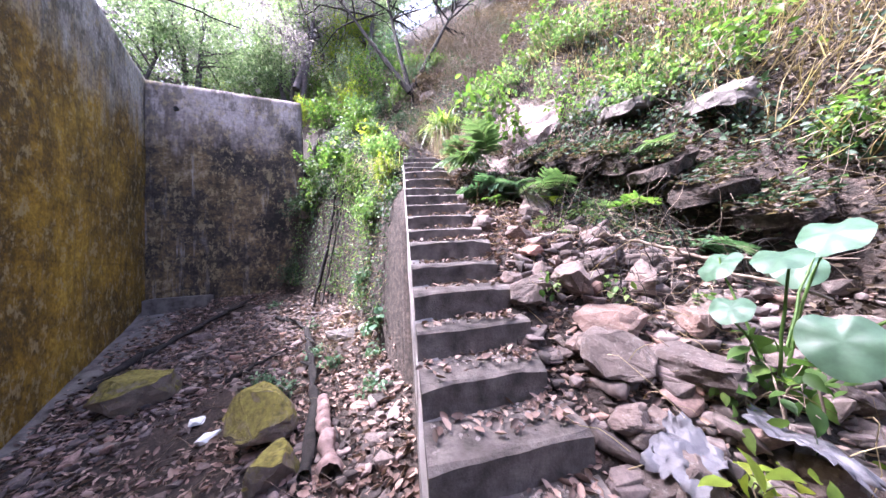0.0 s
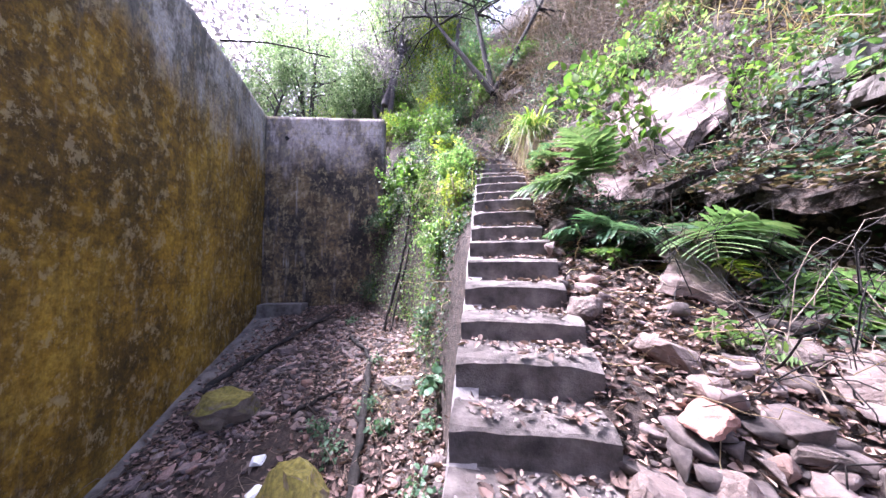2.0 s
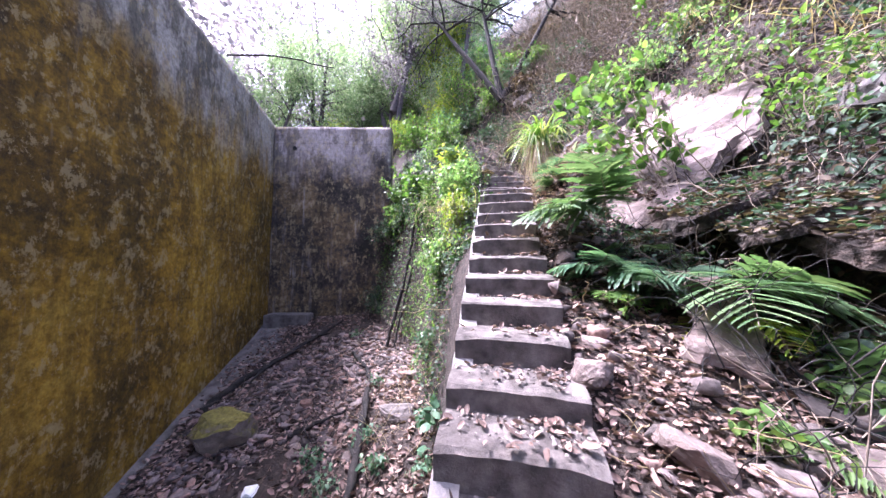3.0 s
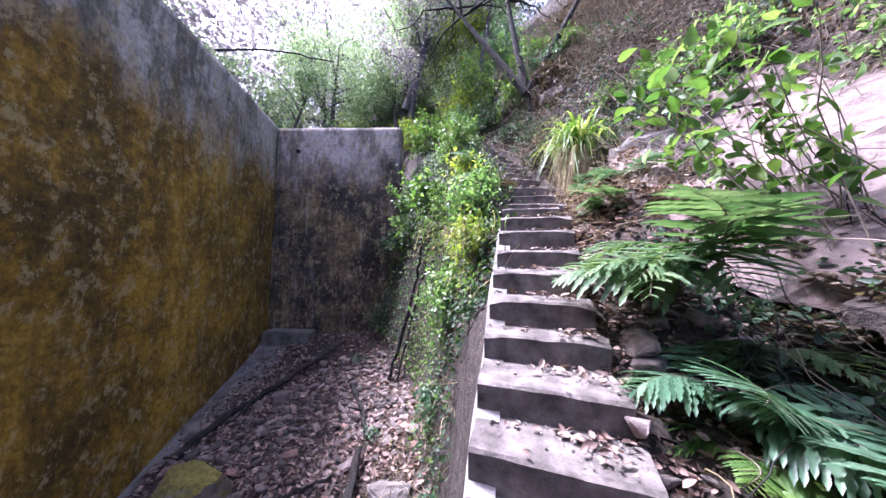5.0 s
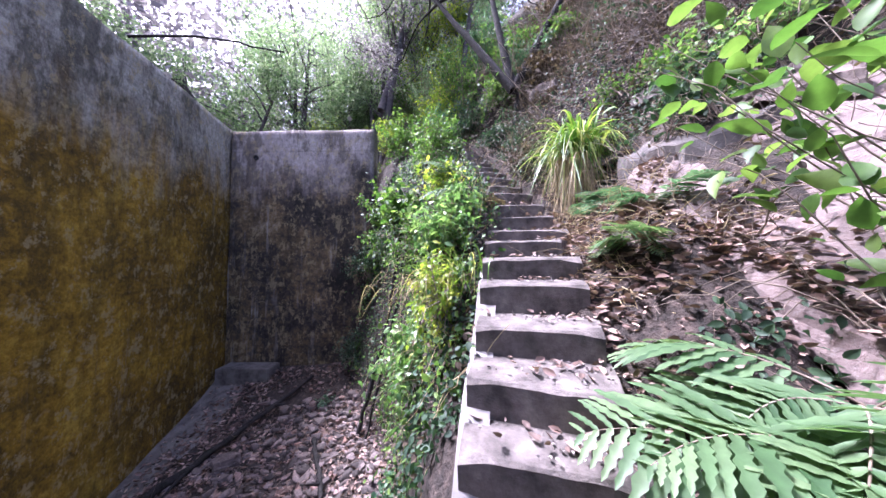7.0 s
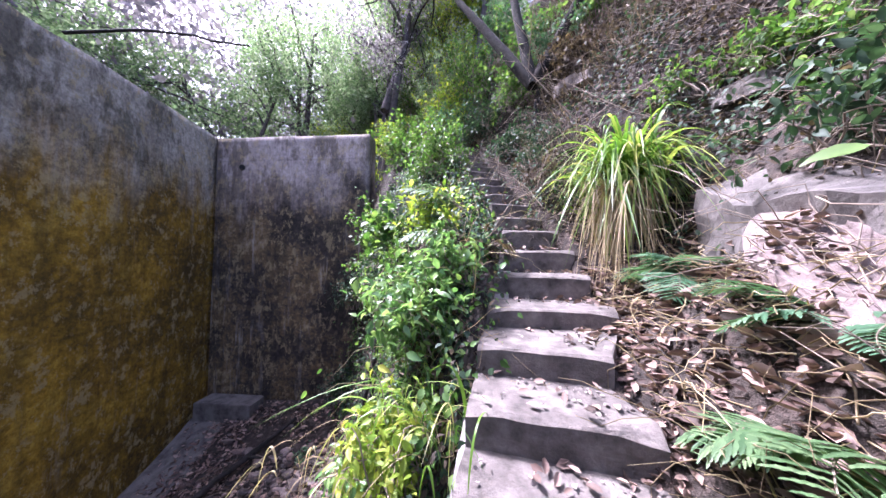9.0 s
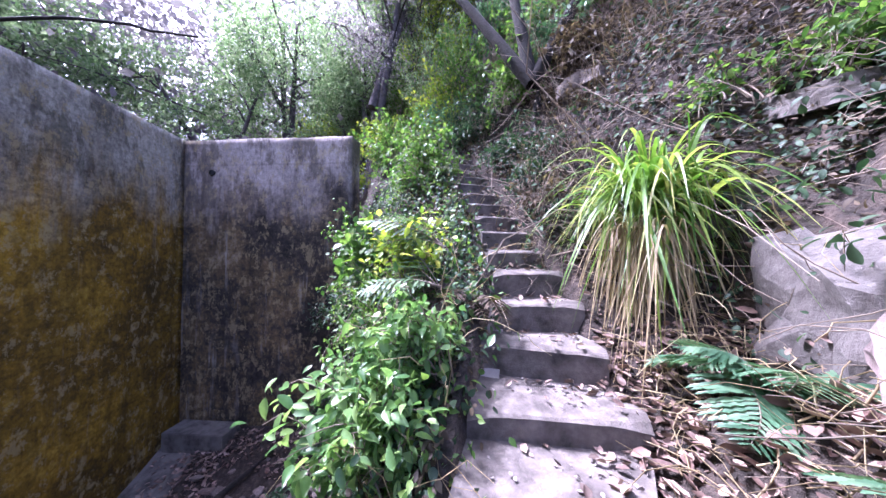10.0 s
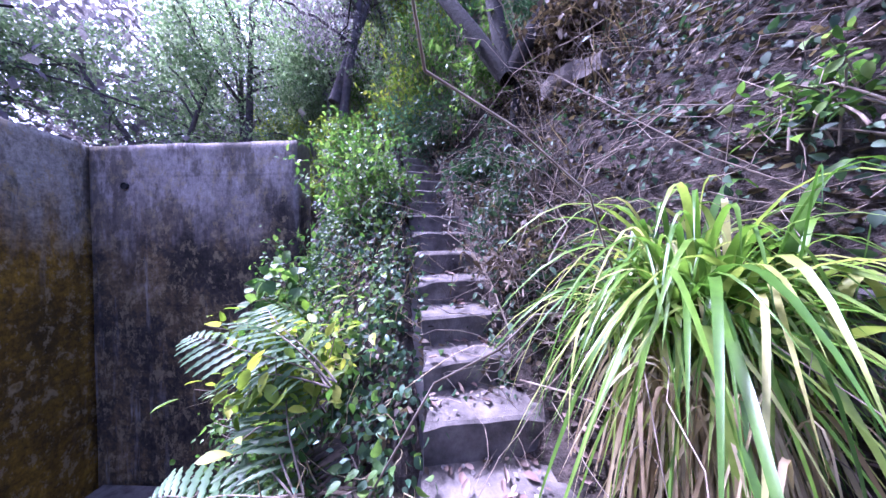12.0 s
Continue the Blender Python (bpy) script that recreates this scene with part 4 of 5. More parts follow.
def branch(label, pts, r0, r1, mat, seed, name="fallen_branch", knots=0):
    """A bent branch through the points given (x, y, height over the ground), with stubs of side twigs."""
    rng = np.random.RandomState(seed)
    P = np.array([(x, y, gz(x, y) + h) for x, y, h in pts], float)
    t = np.linspace(0, len(P) - 1, 24)
    Q = np.stack([np.interp(t, np.arange(len(P)), P[:, k]) for k in range(3)], -1)
    Q[1:-1] += rng.normal(0, 0.012, (22, 3))
    rad = np.linspace(r0, r1, 24) * (1 + 0.15 * rng.normal(size=24))
    lines = [(Q, rad)]
    for _ in range(knots):
        i = rng.randint(4, 22)
        d = rng.normal(size=3) * np.array([1, 1, 0.4])
        lines.append((np.stack([Q[i], Q[i] + d * 0.12, Q[i] + d * 0.22]), np.array([r1, r1 * 0.6, r1 * 0.3])))
    ob = put_mesh(name, tubes(name, lines, 8), mat)
    return tagged(ob, label, "branch", group="fallen branches")


branch("barkless pinkish-brown log lying on the tank floor", [(-0.72, -0.55, 0.10), (-0.95, 0.1, 0.12), (-1.12, 0.62, 0.10)], 0.075, 0.06, M_DEADWOOD, 1, "log")
branch("dark rotten log among dry leaves", [(-0.95, -0.45, 0.07), (-1.2, 0.6, 0.08), (-1.66, 1.8, 0.12), (-1.95, 2.5, 0.2)], 0.06, 0.045, M_BARK, 2, "log", 3)
branch("long dark fallen branch near the mossy wall", [(-5.1, 2.2, 0.05), (-5.1, 2.85, 0.08), (-4.8, 3.85, 0.10), (-4.35, 5.4, 0.12)], 0.07, 0.04, M_BARK, 3, knots=5)
branch("short dark branch on the tank floor", [(-3.0, 1.95, 0.05), (-2.2, 2.25, 0.08)], 0.04, 0.02, M_BARK, 4, knots=2)
branch("long pale stick lying across the rubble", [(1.62, -0.62, 0.16), (1.95, -1.05, 0.28), (2.3, -1.6, 0.36)], 0.014, 0.010, M_TWIG, 8, knots=2)
branch("dark fallen branch on the tank floor", [(-3.2, 4.1, 0.05), (-2.5, 3.4, 0.10), (-2.1, 2.9, 0.06)], 0.045, 0.025, M_BARK, 5, knots=3)
branch("dark forked branch against the bank", [(-2.4, 4.2, 0.0), (-2.0, 4.6, 0.5), (-1.75, 4.7, 0.9)], 0.045, 0.03, M_BARK, 6, knots=2)
branch("thin bare stem against the bank", [(-2.2, 4.1, 0.0), (-1.7, 4.3, 0.6), (-1.5, 4.35, 0.9)], 0.025, 0.015, M_BARK, 7, knots=2)
stick = put_mesh("fallen_branch", tubes("fallen_branch", [(bent(np.array([-5.62, 2.66, 6.42]), np.array([-3.62, 3.75, 6.62]), 0.10, 14, np.random.RandomState(2), 0.06), np.linspace(0.022, 0.012, 14))], 6), M_BARK)
tagged(stick, "thin bare stick reaching from the wall top over the tank", "branch", group="fallen branches")

pipe_bm = bmesh.new()
# A capped stub marks the hole; its inner shade is a near-black colour.
bmesh.ops.create_cone(pipe_bm, cap_ends=False, segments=20, radius1=0.06, radius2=0.06, depth=0.06)
inner = bmesh.ops.create_cone(pipe_bm, cap_ends=True, segments=20, radius1=0.05, radius2=0.05, depth=0.03)
pipe = part("drain_pipe", pipe_bm, simple("hole_shade", [(0.3, (0.01, 0.01, 0.01)), (0.7, (0.02, 0.02, 0.02))], 20))
n_far = Vector((W_FAR.y, -W_FAR.x, 0))
pipe.matrix_world = Matrix.Translation(CORNER + W_FAR * 0.66 + Vector((0, 0, 5.66)) - n_far * 0.0) @ n_far.to_track_quat("Z", "Y").to_matrix().to_4x4()
tagged(pipe, "small drain hole near the end wall's top, its shade painted black", "drain")

# ---- litter ----
lr = np.random.RandomState(8)


def on_ground(n, xa, xb, ya, yb, keep):
    x, y = lr.uniform(xa, xb, n), lr.uniform(ya, yb, n)
    ok = keep(x, y)
    x, y = x[ok], y[ok]
    return np.stack([x, y, ground_z(x, y)], -1)


def slab_rim(n):
    """Places along the lower rim of the rock slab, where leaves and roots collect."""
    y = lr.uniform(1.0, 2.7, n)
    x = np.interp(y, [0.9, 1.2, 1.85, 2.55, 2.8], [1.75, 1.5, 1.34, 1.25, 1.4]) + lr.gamma(1.6, 0.05, n)
    return np.stack([x, y, 2.43 + 0.86 * (y - 1.26) + 0.60 * (x - 1.46)], -1)


def off_slab(x, y):
    """Keeps most litter off the bare rock slab."""
    bare = (x > 1.36) & (x < 3.0) & (y > 0.85) & (y < 2.95) & (y > 1.2 - 0.9 * (x - 1.5))
    bare = bare | ((x > 1.3) & (x < 2.1) & (y > 2.3) & (y < 3.4))
    return ~bare | (np.sin(x * 311.7 + y * 127.1) > 0.93)


def in_tank(x, y):
    return ((x - CORNER.x) * 0.903 + (y - CORNER.y) * 0.43 > 0.14) & (ground_z(x, y) < tank_floor(x, y) + 0.35) & (y - CORNER.y - (x - CORNER.x) * 0.25 < -0.1)


def near_steps(x, y):
    u = x - stair_x(y)
    return (u > 0.66) & (u < foot_u(y) + 0.15)


def on_steps(n):
    """Places on the treads, more of them towards the sheltered right end and the riser behind."""
    i = lr.randint(-2, 26, n)
    f = np.where(lr.uniform(size=n) < 0.35, lr.uniform(0, 1, n), 1 - lr.beta(1, 2.6, n)) * 0.72
    dense = np.interp(i, [-2, 3, 5, 9, 12, 20, 26], [1, 1, 0.8, 0.35, 0.35, 0.25, 0.2])
    back = np.where(lr.uniform(size=n) < 0.5, 1 - lr.beta(1, 2.5, n), lr.uniform(0.05, 1, n))
    ok = lr.uniform(size=n) < dense
    i, f, back = i[ok], f[ok], back[ok]
    lo, hi = np.array([step_edge(int(q)) for q in i]), np.array([step_edge(int(q) + 1) for q in i])
    f = f / 0.72
    p = lo[:, 0:2] + (lo[:, 2:4] - lo[:, 0:2]) * f[:, None]
    q = hi[:, 0:2] + (hi[:, 2:4] - hi[:, 0:2]) * f[:, None]
    p = p + (q - p) * (0.06 + 0.9 * back)[:, None]
    return np.stack([p[:, 0], p[:, 1], lo[:, 4] + 0.012], -1)


scatter("leaf_litter", "pinkish-brown dry leaves covering the tank floor", on_ground(34000, -6.8, -0.05, -3.5, 6.0, lambda x, y: in_tank(x, y) & (lumps(x, y, 1.6, 21) > -0.2 + 0.5 * np.sin(x * 91.7 + y * 57.3))), M_LITTER, 0.085, 1, flat=0.9, lift=0.03)
scatter("leaf_litter", "curled dry brown leaves over the rubble slope", on_ground(46000, 0.5, 3.3, -3.4, 4.9, lambda x, y: near_steps(x, y) & ((y > -0.75) | (np.sin(x * 77.1 + y * 113.3) > 0.1)) & ((y < 0.15) | (y > 1.5) | (x - stair_x(y) < 0.9) | (np.sin(x * 177.1 + y * 213.3) > -0.1)) & ((y < 1.5) | (np.sin(x * 97.3 + y * 171.9) > 0.2))), M_LITTER, 0.048, 2, flat=0.9, lift=0.022)
scatter("leaf_litter", "large curled brown leaves below the grass tussock", on_ground(1500, 0.7, 1.8, 1.7, 3.5, near_steps), M_LITTER, 0.075, 12, flat=1.1, lift=0.03)
lip = np.array(LIPS)[lr.randint(0, len(LIPS), 5200)]
lu, lv = lr.uniform(-0.95, 0.6, 5200) * lip[:, 3], lr.uniform(-1, 1, 5200) * lip[:, 4]
on_lips = np.stack([lip[:, 0] + lu, lip[:, 1] + lv, lip[:, 2] + 0.3 * lv + 0.45 * lu + 0.03], -1)
scatter("leaf_litter", "withered leaves on the earth lips of the bank", on_lips[:3400], M_BROWNLEAF, 0.05, 23, flat=1.6, lift=0.03)
scatter("creeper", "small green plants on the earth lips of the bank", on_lips[3400:], M_DARK, 0.05, 24, OVATE, 1.8, 0.45, "creeper", 0.06)
scatter("leaf_litter", "dry leaves caught along the rim of the rock slab", slab_rim(800), M_LITTER, 0.055, 22, flat=0.9, lift=0.03)
scatter("leaf_litter", "dry leaves lying on the concrete steps", on_steps(2100), M_LITTER, 0.055, 3, flat=0.4)
scatter("leaf_litter", "dark withered leaves over the hillside", on_ground(70000, 0.3, 5.5, -3.0, 8.5, lambda x, y: (x - stair_x(y) > foot_u(y)) & off_slab(x, y)), M_BROWNLEAF, 0.05, 4, flat=0.9, lift=0.05)
scatter("gravel", "crumbled grit on the treads of the steps", on_steps(3500), simple("grit", [(0.3, (0.12, 0.10, 0.09)), (0.7, (0.34, 0.29, 0.27))], 60), 0.02, 5, OVATE, 0.9, 0.8, "gravel", 0.003)


def creep(name, label, n, xa, xb, ya, yb, keep, mat, size, lift, seed, hang=0.6, category="creeper", width=0.55):
    """Small leaves in patches over steep ground, hanging outwards."""
    rng = np.random.RandomState(seed)
    x, y = rng.uniform(xa, xb, n), rng.uniform(ya, yb, n)
    ok = keep(x, y) & (lumps(x, y, 2.3, seed) > -0.15 + rng.normal(0, 0.25, n))
    x, y = x[ok], y[ok]
    e = 0.03
    z = ground_z(x, y)
    nrm = np.stack([-(ground_z(x + e, y) - z) / e, -(ground_z(x, y + e) - z) / e, np.ones_like(x)], -1)
    nrm /= np.linalg.norm(nrm, axis=1, keepdims=True)
    P = np.stack([x, y, z], -1) + nrm * rng.gamma(1.5, lift / 1.5, len(x))[:, None]
    D = rng.normal(0, 0.6, P.shape) + nrm * 0.5 + np.array([0, 0, -hang])
    N = nrm + rng.normal(0, 0.4, P.shape)
    L = size * rng.uniform(0.5, 1.3, len(x))
    ob = put_mesh(name, leaves(name, OVATE, P, D, N, L, L * width), mat)
    return tagged(ob, label, category, kind="stuff")


def on_bank(x, y):
    u = x - stair_x(y)
    return (u < -0.03) & (ground_z(x, y) > tank_floor(x, y) + 0.25) & ((y - CORNER.y) - (x - CORNER.x) * 0.25 < 0.1)


def on_hill(x, y):
    u = x - stair_x(y)
    return (u > np.where(y > 4.0, 0.5, np.maximum(foot_u(y) - 0.1, 0.72))) & off_slab(x, y)


creep("creeper", "dark ivy covering the steep bank above the tank", 30000, -3.6, 0.0, 1.3, 6.4, on_bank, M_DARK, 0.05, 0.06, 1, width=0.7)
creep("creeper", "green creeper hanging down the bank above the tank", 26000, -3.4, 0.0, 1.5, 6.2, on_bank, M_GREEN, 0.055, 0.10, 2, width=0.6)
creep("creeper", "withered creeper and dead leaves on the bank", 22000, -3.0, 0.0, 1.3, 6.2, on_bank, M_BROWNLEAF, 0.05, 0.05, 3)
creep("creeper", "withered creeper covering the hillside", 60000, 0.2, 4.0, 2.8, 8.5, on_hill, M_BROWNLEAF, 0.045, 0.07, 4)
creep("creeper", "dark green creeper on the hillside", 24000, 0.2, 4.0, 2.6, 8.0, on_hill, M_DARK, 0.05, 0.07, 5)
creep("creeper", "green creeping plants on the upper bank", 24000, 1.2, 4.6, -2.0, 3.6, lambda x, y: on_hill(x, y) & (x - stair_x(y) > foot_u(y) + 0.5), M_DARK, 0.06, 0.10, 6)
creep("creeper", "dead leaves caught on the upper bank", 46000, 1.2, 5.0, -2.5, 3.6, on_hill, M_BROWNLEAF, 0.055, 0.05, 7)
creep("creeper", "withered creeper beside the upper steps", 16000, -1.8, 1.0, 3.9, 8.0, lambda x, y: (x - stair_x(y) > 0.42) & (x - stair_x(y) < 1.1), M_BROWNLEAF, 0.045, 0.10, 9)
creep("creeper", "dark leafy creeper beside the upper steps", 9000, -1.8, 1.0, 4.1, 8.0, lambda x, y: (x - stair_x(y) > 0.5) & (x - stair_x(y) < 1.1), M_DARK, 0.05, 0.12, 10)
creep("creeper", "small weeds at the outer edge of the upper steps", 5000, -1.2, 0.2, 3.2, 6.5, lambda x, y: (np.abs(x - stair_x(y) + 0.12) < 0.14), M_BLUE, 0.045, 0.10, 8, 0.2)


def twig_field(name, label, n, spot, length, r, mat, seed, flat=0.35, category="twigs"):
    rng = np.random.RandomState(seed)
    lines = []
    for p in spot(n, rng):
        d = rng.normal(size=3) * np.array([1, 1, flat])
        d /= np.linalg.norm(d) + 1e-9
        L = length * rng.uniform(0.4, 1.3)
        pts = bent(p, p + d * L, rng.uniform(-0.1, 0.25) * L, 7, rng, 0.22 * L)
        lines.append((pts, np.linspace(r, r * 0.4, 7) * rng.uniform(0.6, 1.4)))
    return tagged(put_mesh(name, tubes(name, lines, 3), mat), label, category, kind="stuff")


def hill_spot(xa, xb, ya, yb, up):
    def f(n, rng):
        x, y = rng.uniform(xa, xb, n), rng.uniform(ya, yb, n)
        z = ground_z(x, y)
        return np.stack([x, y, z + rng.uniform(0.02, up, n)], -1)
    return f


twig_field("twigs", "thin dry twigs strewn on the tank floor", 420, hill_spot(-5.0, -0.4, -1.0, 4.6, 0.05), 0.45, 0.005, M_TWIG, 3, 0.1)
twig_field("twigs", "dry roots hanging on the bank above the tank", 420, hill_spot(-1.6, -0.05, 1.4, 4.6, 0.15), 0.5, 0.003, M_STRAW, 9, 0.9)
twig_field("twigs", "tangle of dry brown creepers on the upper slope", 2600, hill_spot(0.25, 3.4, 3.7, 8.0, 0.4), 0.75, 0.0028, M_TWIG, 4, 0.6)
twig_field("twigs", "long looping bare vines over the upper slope", 170, hill_spot(0.35, 3.2, 3.8, 7.0, 0.55), 1.5, 0.006, M_TWIG, 41, 0.7)
twig_field("twigs", "dry roots and stalks hanging on the bank", 1100, hill_spot(1.3, 4.2, -1.5, 3.4, 0.3), 0.5, 0.0028, M_TWIG, 5, 0.7)
twig_field("twigs", "tangled dry roots along the rim of the rock slab", 130, lambda n, rng: slab_rim(n), 0.45, 0.004, M_TWIG, 14, 0.4)
twig_field("twigs", "dark roots hanging under the ledges of the bank", 420, lambda n, rng: hill_spot(1.2, 2.6, -1.2, 1.2, 0.35)(n, rng), 0.45, 0.0035, M_BARK, 15, 1.3)
creep("creeper", "dark small-leaved plants on the undercut bank", 9000, 0.8, 2.8, -1.2, 1.6, lambda x, y: (x - stair_x(y) > np.maximum(foot_u(y) - 0.45, 0.78)) & (x - stair_x(y) < foot_u(y) + 0.35), M_DARK, 0.05, 0.07, 11)
twig_field("twigs", "dry stalks and straw below the grass tussock", 420, hill_spot(0.8, 1.6, 1.8, 3.6, 0.07), 0.35, 0.003, M_STRAW, 16, 0.25)
twig_field("twigs", "fine dry stalks between the rubble stones", 160, hill_spot(0.8, 2.4, -2.5, 0.8, 0.06), 0.4, 0.003, M_STRAW, 6, 0.3)


def straw_field(name, label, n, spot, length, seed, mat, width=0.006):
    rng = np.random.RandomState(seed)
    P = spot(n, rng)
    D = rng.normal(0, 0.45, P.shape) + np.array([-0.35, -0.35, 0.7])
    N = rng.normal(size=P.shape)
    L = length * rng.uniform(0.4, 1.2, n)
    return tagged(put_mesh(name, leaves(name, STRAP, P, D, N, L, np.full(n, width)), mat), label, "dry grass", kind="stuff")


straw_field("dry_grass", "pale dry grass standing on the upper slope", 2600, hill_spot(3.1, 6.0, -2.0, 3.4, 0.05), 0.45, 1, M_STRAW, 0.009)
straw_field("dry_grass", "dry grass and brown stalks under the tree", 5000, hill_spot(0.4, 4.0, 4.6, 9.0, 0.05), 0.5, 2, M_BROWNLEAF, 0.008)

# ---- plants, lower right ----
fern("dark green fern growing from the bank", (1.72, 0.42, gz(1.72, 0.42) + 0.1), 8, 0.68, 0.24, M_FERN, 1, 0.8, (20, 320))
fern("yellowing green fern over the leaf litter", (1.62, 0.28, gz(1.62, 0.28)), 5, 0.42, 0.12, M_LIME, 2, 0.9, (60, 240))
fern("green fern growing from the bank", (2.12, 0.22, gz(2.12, 0.22)), 8, 0.66, 0.23, M_GREEN, 3, 0.8, (0, 360))
fern("green fern growing from the bank", (2.25, -0.12, gz(2.25, -0.12)), 7, 0.62, 0.19, M_GREEN, 4, 0.8, (0, 360))
fern("blue-green fern drooping over the rubble", (2.4, -0.72, gz(2.4, -0.72)), 8, 0.6, 0.17, M_BLUE, 16, 0.75, pairs=18)
for k, (x, y) in enumerate([(1.42, -1.05), (1.3, -0.35), (2.0, -1.2), (0.95, -0.95), (1.75, -0.15), (1.15, 0.35)]):
    shrub("weed", "small green weed between the rubble stones", (x, y, gz(x, y) + 0.03), (0.14, 0.14, 0.16), M_GREEN, 7, 6, 0.06, 150 + k, sag=0.04, stem_r=0.003, category="weed", width=0.6)
fern("small bright fern among the stones", (1.52, -0.22, gz(1.52, -0.22)), 6, 0.26, 0.08, M_GREEN, 5, 0.7)
fern("small fern beside the steps", (1.05, 0.55, gz(1.05, 0.55)), 6, 0.32, 0.10, M_GREEN, 6, 0.7)
fern("grey-green fern on the upper ledge", (2.55, -0.25, gz(2.55, -0.25)), 8, 0.55, 0.16, M_FERN, 7, 0.8)
fern("green fern under the rock ledge", (1.92, 0.62, gz(1.92, 0.62)), 6, 0.45, 0.13, M_FERN, 8, 0.85, (40, 260))
fern("large grey-green fern leaning over the steps", (1.2, 1.1, 2.35), 6, 0.72, 0.2, M_FERN, 9, 0.72, (50, 200), pairs=18)
fern("large pale fern arching towards the steps", (1.22, 0.98, 2.2), 5, 0.9, 0.24, M_FERN, 15, 0.62, (70, 180), pairs=18, tilt=10)
fern("large grey-green fern leaning over the steps", (1.42, 0.98, gz(1.42, 0.98)), 7, 0.42, 0.13, M_FERN, 10, 0.75, (60, 200), pairs=20)
fern("pale fern reaching across the treads", (1.05, 2.05, gz(1.05, 2.05)), 6, 0.4, 0.13, M_FERN, 11, 0.75, (40, 200))
fern("feathery fern at the path's edge", (1.12, 0.68, gz(1.12, 0.68) + 0.08), 12, 0.5, 0.17, M_BLUE, 12, 0.55, (0, 360), pairs=20)
fern("blue-green feathery plant in the hollow beside the steps", (1.42, 0.5, gz(1.42, 0.5) + 0.05), 10, 0.5, 0.17, M_BLUE, 62, 0.55, (0, 360), pairs=20)
fern("blue-green feathery plant below the tussock", (1.2, 3.0, gz(1.2, 3.0) + 0.06), 10, 0.42, 0.14, M_BLUE, 13, 0.65, (30, 330), pairs=20)
fern("blue-green feathery plant below the tussock", (1.3, 2.3, gz(1.3, 2.3)), 6, 0.45, 0.12, M_BLUE, 14, 0.65, (30, 330), pairs=20)

shrub("shrub", "leafy shrub with large glossy leaves overhanging the slope", (2.0, 1.05, gz(2.0, 1.05)), (0.62, 0.6, 0.48), M_GREEN, 26, 13, 0.12, 21, (-0.62, 0.35, 1.5), 0.1, width=0.55)
shrub("shrub", "bright green shrub on the rock slab", (2.2, 3.0, 4.0), (0.5, 0.45, 0.6), M_GREEN, 30, 22, 0.08, 22, (-0.05, 0, 0.1))
shrub("shrub", "green climbing shrub above the rock slab", (1.75, 2.75, 3.95), (0.45, 0.5, 0.5), M_DARK, 24, 20, 0.07, 23, (-0.1, -0.1, 0.05))
shrub("shrub", "sparse shrub with small green leaves", (2.6, 0.85, gz(2.6, 0.85)), (0.5, 0.5, 0.85), M_GREEN, 16, 14, 0.07, 24)
shrub("shrub", "bushy green shrub on the upper bank", (2.95, 1.9, gz(2.95, 1.9)), (0.6, 0.7, 0.9), M_BUSH, 26, 22, 0.07, 25)
shrub("shrub", "dense green shrub on the upper bank", (3.3, 2.6, gz(3.3, 2.6)), (1.0, 1.0, 1.2), M_GREEN, 40, 30, 0.08, 26)
shrub("shrub", "leafy shrub high on the slope", (3.6, -0.4, gz(3.6, -0.4)), (0.8, 0.8, 0.7), M_GREEN, 30, 20, 0.09, 27)
shrub("shrub", "dry brown shrub high on the slope", (4.1, 1.0, gz(4.1, 1.0)), (1.0, 1.0, 1.0), M_BROWNLEAF, 50, 18, 0.07, 28)
for k, (x, y, r, mat) in enumerate([(3.2, 0.75, 0.7, M_GREEN), (3.0, 0.0, 0.55, M_BUSH), (3.9, 1.7, 0.9, M_GREEN), (2.5, 2.95, 0.7, M_BUSH), (3.5, -1.3, 0.6, M_GREEN), (3.4, 2.0, 0.7, M_BUSH), (4.4, 0.0, 0.9, M_GREEN), (2.2, 3.6, 0.5, M_GREEN)]):
    shrub("shrub", "leafy green shrub growing on the slope", (x, y, gz(x, y)), (r, r, r * 0.9), mat, 38, 22, 0.07, 120 + k)
shrub("shrub", "low creeping plant on dark ledges", (1.75, 3.9, gz(1.75, 3.9)), (0.5, 0.7, 0.25), M_GREEN, 26, 14, 0.06, 29, (-0.1, 0, 0.05))
shrub("shrub", "low creeping plant on dark ledges", (2.0, 4.6, gz(2.0, 4.6)), (0.7, 0.7, 0.3), M_DARK, 30, 14, 0.07, 30)
shrub("shrub", "withered creeper hanging beside the upper steps", (0.4, 4.35, gz(0.4, 4.35)), (0.35, 0.6, 0.75), M_BROWNLEAF, 46, 20, 0.05, 31, (0, 0.1, 0.05), hang=0.3)
shrub("shrub", "dark leafy creeper beside the upper steps", (0.3, 4.7, gz(0.3, 4.7)), (0.25, 0.5, 0.5), M_DARK, 34, 22, 0.05, 32)
shrub("shrub", "dark leafy creeper on the bank under the tree", (0.5, 5.0, gz(0.5, 5.0)), (0.6, 0.6, 0.7), M_DARK, 40, 24, 0.055, 33)
shrub("shrub", "sparse weed with yellow-green leaves", (0.95, 4.0, gz(0.95, 4.0)), (0.35, 0.35, 0.6), M_LIME, 12, 8, 0.07, 34)
shrub("shrub", "broad-leaved weed growing between broken stones", (1.55, -1.72, gz(1.55, -1.72)), (0.22, 0.22, 0.38), M_GREEN, 9, 7, 0.10, 35, width=0.65)
